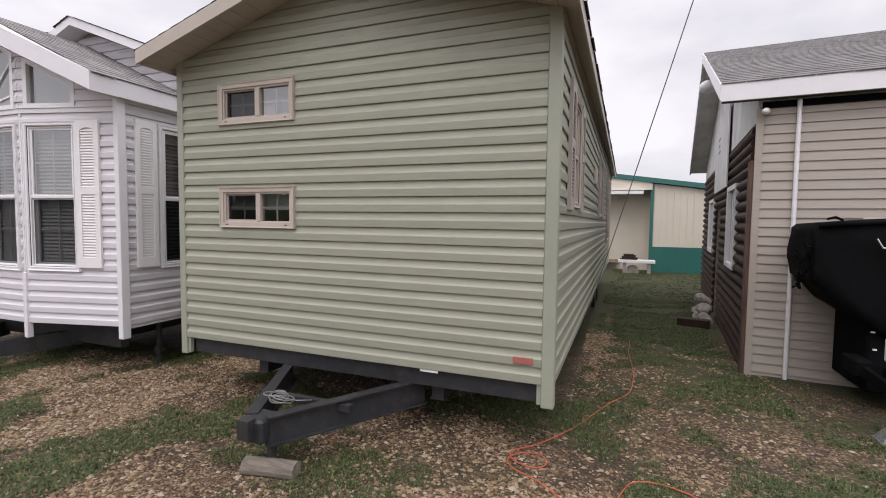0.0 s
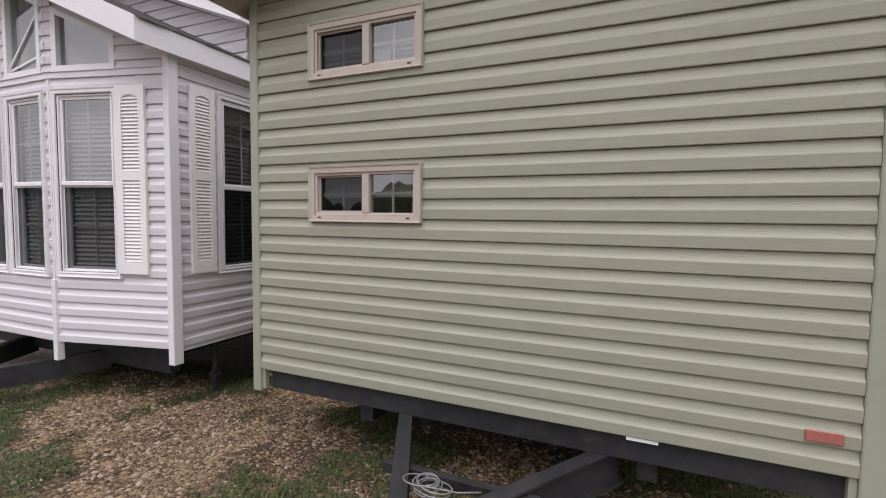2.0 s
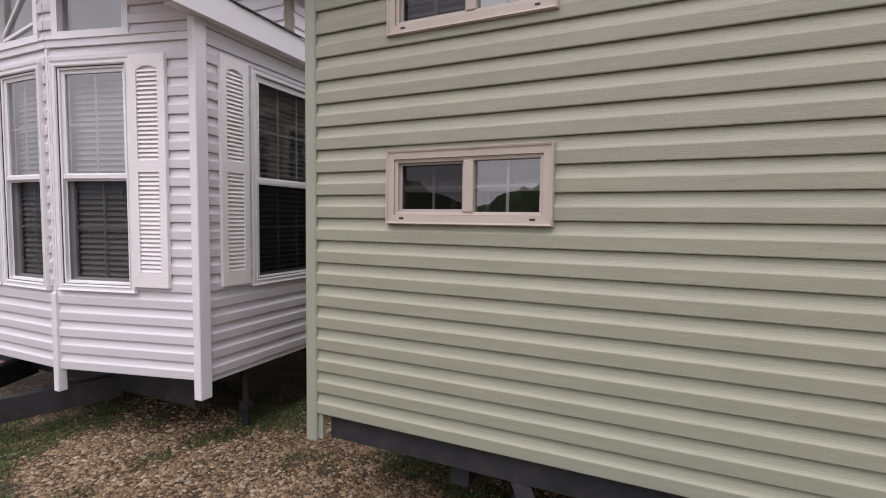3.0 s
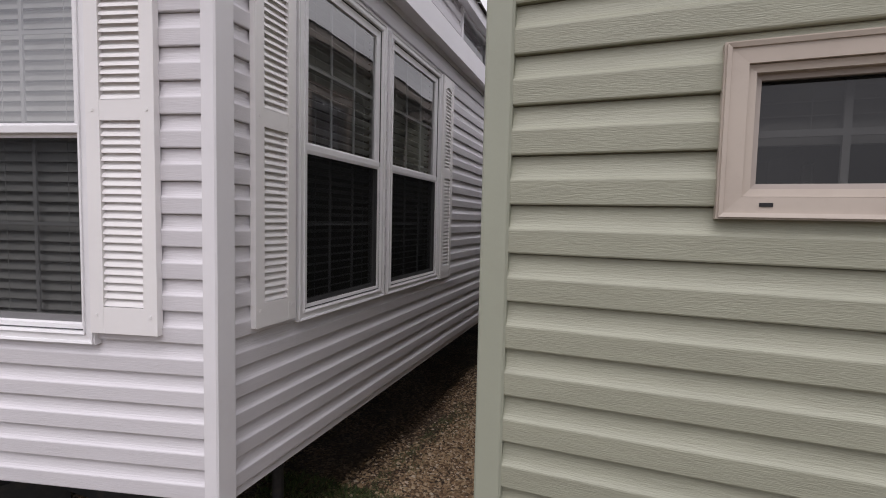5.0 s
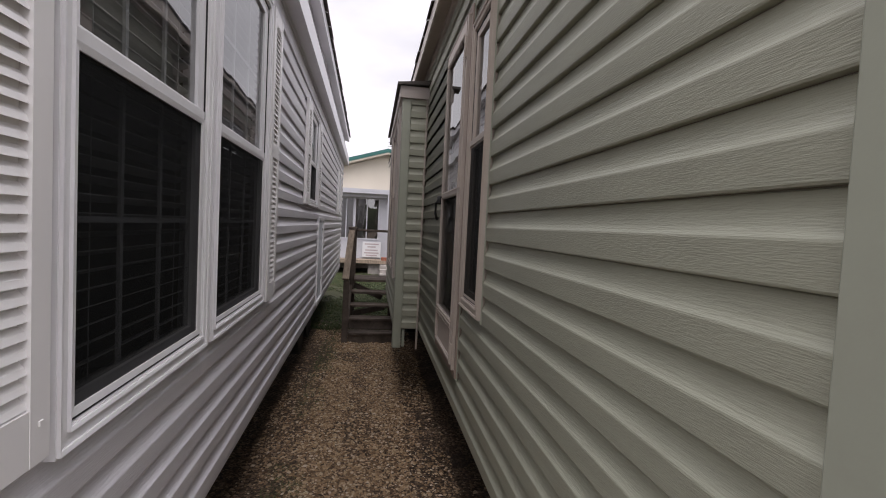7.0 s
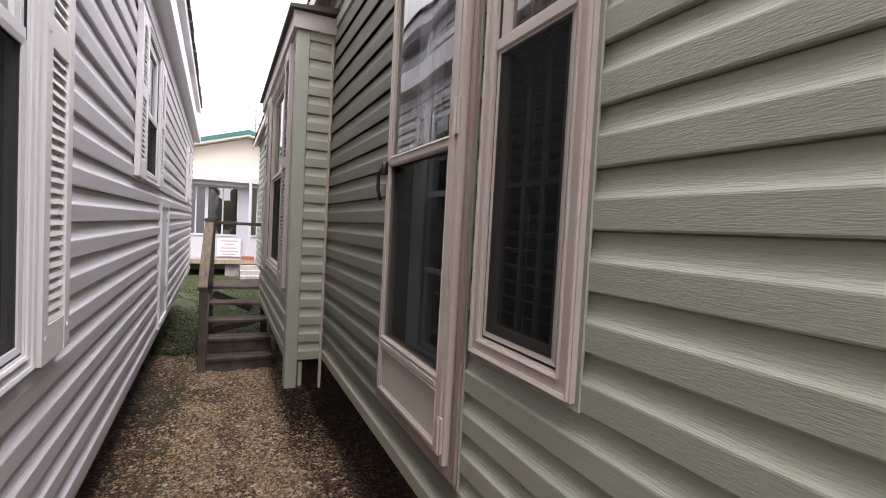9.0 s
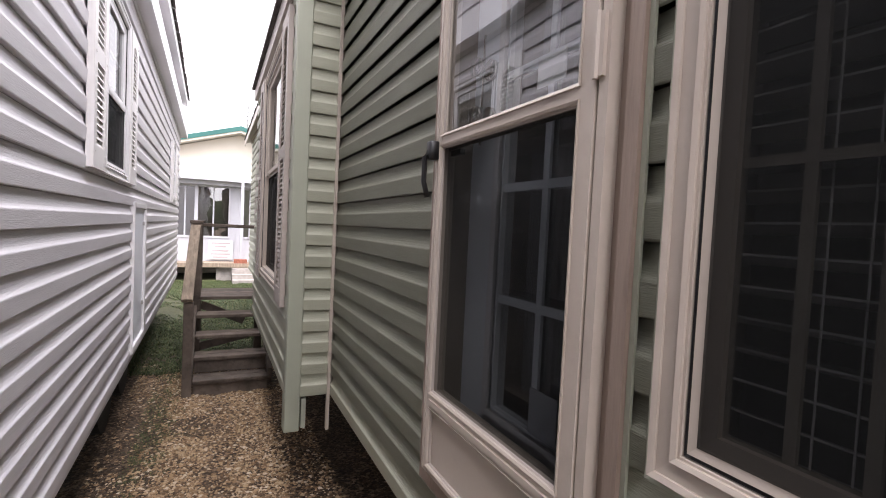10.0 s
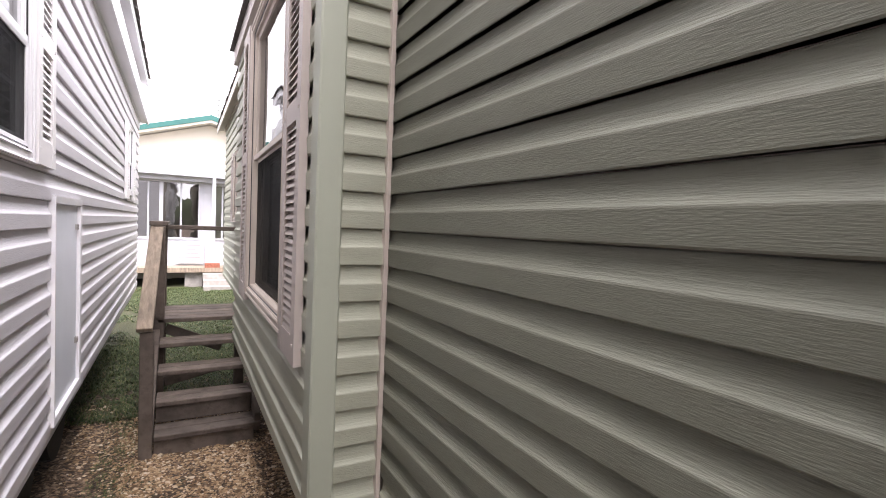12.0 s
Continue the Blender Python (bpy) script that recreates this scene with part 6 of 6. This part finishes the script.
# ---- cord on the ground and the cable overhead ----
bm = bmesh.new()
cordpts = [(0.12, 7.4), (0.1, 6.6), (0.14, 5.8), (0.1, 5.1), (-0.08, 4.7), (-0.3, 4.1), (-0.46, 3.76), (-0.6, 3.55), (-0.74, 3.4), (-0.7, 3.27), (-0.55, 3.22), (-0.47, 3.3), (-0.53, 3.42), (-0.66, 3.4), (-0.74, 3.28), (-0.68, 3.16), (-0.5, 3.06), (-0.3, 2.89), (-0.15, 2.78), (-0.02, 2.9), (0.03, 3.1), (0.1, 3.26), (0.24, 3.31), (0.38, 3.28), (0.5, 3.2), (0.75, 2.9), (1.2, 2.4)]
fine = []
for i in range(len(cordpts) - 1):
    p0, p1, p2, p3 = (Vector((*cordpts[min(max(k, 0), len(cordpts) - 1)], 0)) for k in (i - 1, i, i + 1, i + 2))
    for j in range(6):
        t = j / 6
        q = 0.5 * (2 * p1 + (p2 - p0) * t + (2 * p0 - 5 * p1 + 4 * p2 - p3) * t * t + (3 * p1 - p0 - 3 * p2 + p3) * t ** 3)
        fine.append((q.x, q.y, ground_z(q.x, q.y) + 0.009))
tube(bm, fine, 0.0052, 6)
tagged(part("extension_cord", bm, M_CORD, smooth=True), "orange extension cord looped loosely on the gravel", "cord")
bm = bmesh.new()
c0, c1 = Vector((-0.40, 4.83, 0.45)), Vector((2.2, 3.15, 9.8))
tube(bm, [c0 + (c1 - c0) * (i / 14) - Vector((0, 0, 0.25 * math.sin(math.pi * i / 14))) * 0.4 for i in range(15)], 0.0045, 6)
tagged(part("overhead_cable", bm, M_WIRE, smooth=True), "dark cable rising from the green home to the sky", "cable")

# ---- loose gravel and grass ----
rng = np.random.default_rng(7)


def patch(x, y):
    """Grassiness of a spot, from noise: above zero there is grass."""
    v = noise.fractal((x * 0.8, y * 0.8, 2.0), 0.9, 2.0, 4) * 0.9 + 0.5 * noise.noise((x * 2.6, y * 2.6, 7))
    if x > -0.2:
        v += 0.16 + 0.22 * min(max((y - 5.5) / 3, 0), 1.6)
    if -5.0 < x < -4.0 and y > 4:
        v -= 0.35 if y < 10 else -0.5
    if y < 3.0 and x < -0.5:
        v += 0.12 + (0.16 if x < -3.2 else 0)
    # more grass than grows here darkens this corner in place of lens falloff
    if x > 0.5 and y < 5.6:
        v += 0.12
    return v


def pebbles(areas, name, label, tone, size=1.0, bare=0.75):
    base = np.array([(1, 0, 0), (0, 1, 0), (-1, 0, 0), (0, -1, 0), (0, 0, 0.8), (0, 0, -0.5)])
    faces = np.array([(0, 1, 4), (1, 2, 4), (2, 3, 4), (3, 0, 4), (1, 0, 5), (2, 1, 5), (3, 2, 5), (0, 3, 5)])
    vs, fs = [], []
    n = 0
    for x0, x1, y0, y1, count in areas:
        for _ in range(count):
            x, y = rng.uniform(x0, x1), rng.uniform(y0, y1)
            if patch(x, y) > 0.12 and rng.random() < 0.75:
                continue
            if x > -0.1 and y > 3.2 and rng.random() < 0.7:
                continue
            if y > 4.2 and x < -3.5:
                edge = 0.12 * noise.noise((x * 2, y * 2, 3))
                if (x < -4.94 + edge or x > -4.1 + edge) and rng.random() < 0.65:
                    continue
                if abs(x + 4.5 + 2 * edge) < 0.1 and y > 6.5 and rng.random() < 0.5:
                    continue
            if noise.noise((x * 1.1, y * 1.1, 20)) < -0.12 and rng.random() < bare:
                continue
            s = rng.choice((0.007, 0.01, 0.014, 0.019), p=(0.35, 0.36, 0.21, 0.08)) * size * rng.uniform(0.8, 1.25)
            a = rng.uniform(0, 6.28)
            m = np.array(((math.cos(a), -math.sin(a), 0), (math.sin(a), math.cos(a), 0), (0, 0, 1)))
            q = (base * rng.uniform(0.65, 1.25, (6, 3)) * (s * 1.3, s, s * 0.75)) @ m.T + (x, y, ground_z(x, y) + s * 0.15)
            vs.append(q)
            fs.append(faces + n)
            n += 6
    me = bpy.data.meshes.new(name)
    me.from_pydata(np.concatenate(vs).tolist(), [], np.concatenate(fs).tolist())
    m = material(name + "_stone", (0.3, 0.22, 0.165), 0.9, vary=0.2, scale=40, bump=0.4, bump_scale=200)
    nt = m.node_tree
    geo = nt.nodes.new("ShaderNodeNewGeometry")
    r = nt.nodes.new("ShaderNodeValToRGB")
    cols = [(0.0, (0.11, 0.065, 0.034)), (0.3, (0.28, 0.178, 0.095)), (0.6, (0.43, 0.293, 0.165)), (0.85, (0.55, 0.41, 0.255)), (1.0, (0.7, 0.59, 0.45))]
    while len(r.color_ramp.elements) < 5:
        r.color_ramp.elements.new(0.5)
    for e, (p, c) in zip(r.color_ramp.elements, cols):
        e.position, e.color = p, (c[0] * tone, c[1] * tone, c[2] * tone, 1)
    nt.links.new(geo.outputs["Random Per Island"], r.inputs["Fac"])
    nt.links.new(r.outputs["Color"], nt.nodes["Principled BSDF"].inputs["Base Color"])
    me.materials.append(m)
    tagged(new(name, me), label, "gravel", kind="stuff")


def grass():
    vs, fs = [], []
    n = 0
    areas = ((-7.0, 2.6, 1.2, 4.6, 36000, 1.0), (-0.4, 1.5, 4.6, 12.0, 14000, 1.0), (-6.5, -2.5, 10.8, 19.4, 22000, 1.5), (-0.4, 5.0, 12.0, 19.5, 3000, 1.5), (-5.1, -4.85, 4.0, 11.0, 1400, 0.6), (1.3, 3.5, 4.4, 6.2, 500, 1.2))
    for x0, x1, y0, y1, count, size in areas:
        for _ in range(count):
            x, y = rng.uniform(x0, x1), rng.uniform(y0, y1)
            p = patch(x, y)
            if y > 11.4:
                p += 0.5 if x < -2 else 0.25
            if x < -4.75 and 4 < y < 11.4:
                p += 0.5
            if p < 0.1 or rng.random() > 2.8 * (p - 0.07):
                continue
            z = ground_z(x, y)
            for _ in range(11):
                a = rng.uniform(0, 6.28)
                h = rng.uniform(0.006, 0.024) * size
                l = rng.uniform(0.012, 0.045) * size
                w = rng.uniform(0.0018, 0.0035) * size
                bx, by = x + rng.normal(0, 0.022), y + rng.normal(0, 0.022)
                dx, dy = math.cos(a), math.sin(a)
                vs += [(bx - dy * w, by + dx * w, z - 0.004), (bx + dy * w, by - dx * w, z - 0.004),
                       (bx + dx * l * 0.5 + dy * w * 0.8, by + dy * l * 0.5 - dx * w * 0.8, z + h * 0.75), (bx + dx * l * 0.5 - dy * w * 0.8, by + dy * l * 0.5 + dx * w * 0.8, z + h * 0.75),
                       (bx + dx * l, by + dy * l, z + h)]
                fs += [(n, n + 1, n + 2, n + 3), (n + 3, n + 2, n + 4)]
                n += 5
    me = bpy.data.meshes.new("grass")
    me.from_pydata(vs, [], fs)
    m = material("grass_blade", (0.06, 0.085, 0.025), 0.7, vary=0.3, scale=2)
    nt = m.node_tree
    geo = nt.nodes.new("ShaderNodeNewGeometry")
    r = nt.nodes.new("ShaderNodeValToRGB")
    cols = [(0.0, (0.02, 0.036, 0.008)), (0.55, (0.05, 0.078, 0.018)), (0.85, (0.095, 0.125, 0.032)), (1.0, (0.22, 0.17, 0.085))]
    while len(r.color_ramp.elements) < 4:
        r.color_ramp.elements.new(0.5)
    for e, (p, c) in zip(r.color_ramp.elements, cols):
        e.position, e.color = p, (*c, 1)
    nt.links.new(geo.outputs["Random Per Island"], r.inputs["Fac"])
    nt.links.new(r.outputs["Color"], nt.nodes["Principled BSDF"].inputs["Base Color"])
    me.materials.append(m)
    tagged(new("grass", me), "short patchy green grass in the gravel", "grass", kind="stuff")


# tone offsets the light: stones darker in the open, lighter between the homes
pebbles(((-6.5, 2.4, 1.2, 4.2, 95000), (-0.5, 1.9, 4.2, 8.0, 26000), (-8, -5, 1.0, 3.5, 5000), (-3.9, -0.6, 4.2, 6.0, 4500), (-0.36, -0.24, 5.3, 6.8, 2200), (-0.28, -0.16, 6.8, 9.8, 3000)), "darkened_gravel", "tan gravel trodden into the dirt, coloured darker to offset the open light", 0.5, 1.05, 0.7)
pebbles(((-5.3, -3.8, 4.2, 11.3, 85000),), "lightened_gravel", "tan and brown gravel between the homes, coloured lighter to offset the shade", 0.78, 0.78, 0.1)
grass()
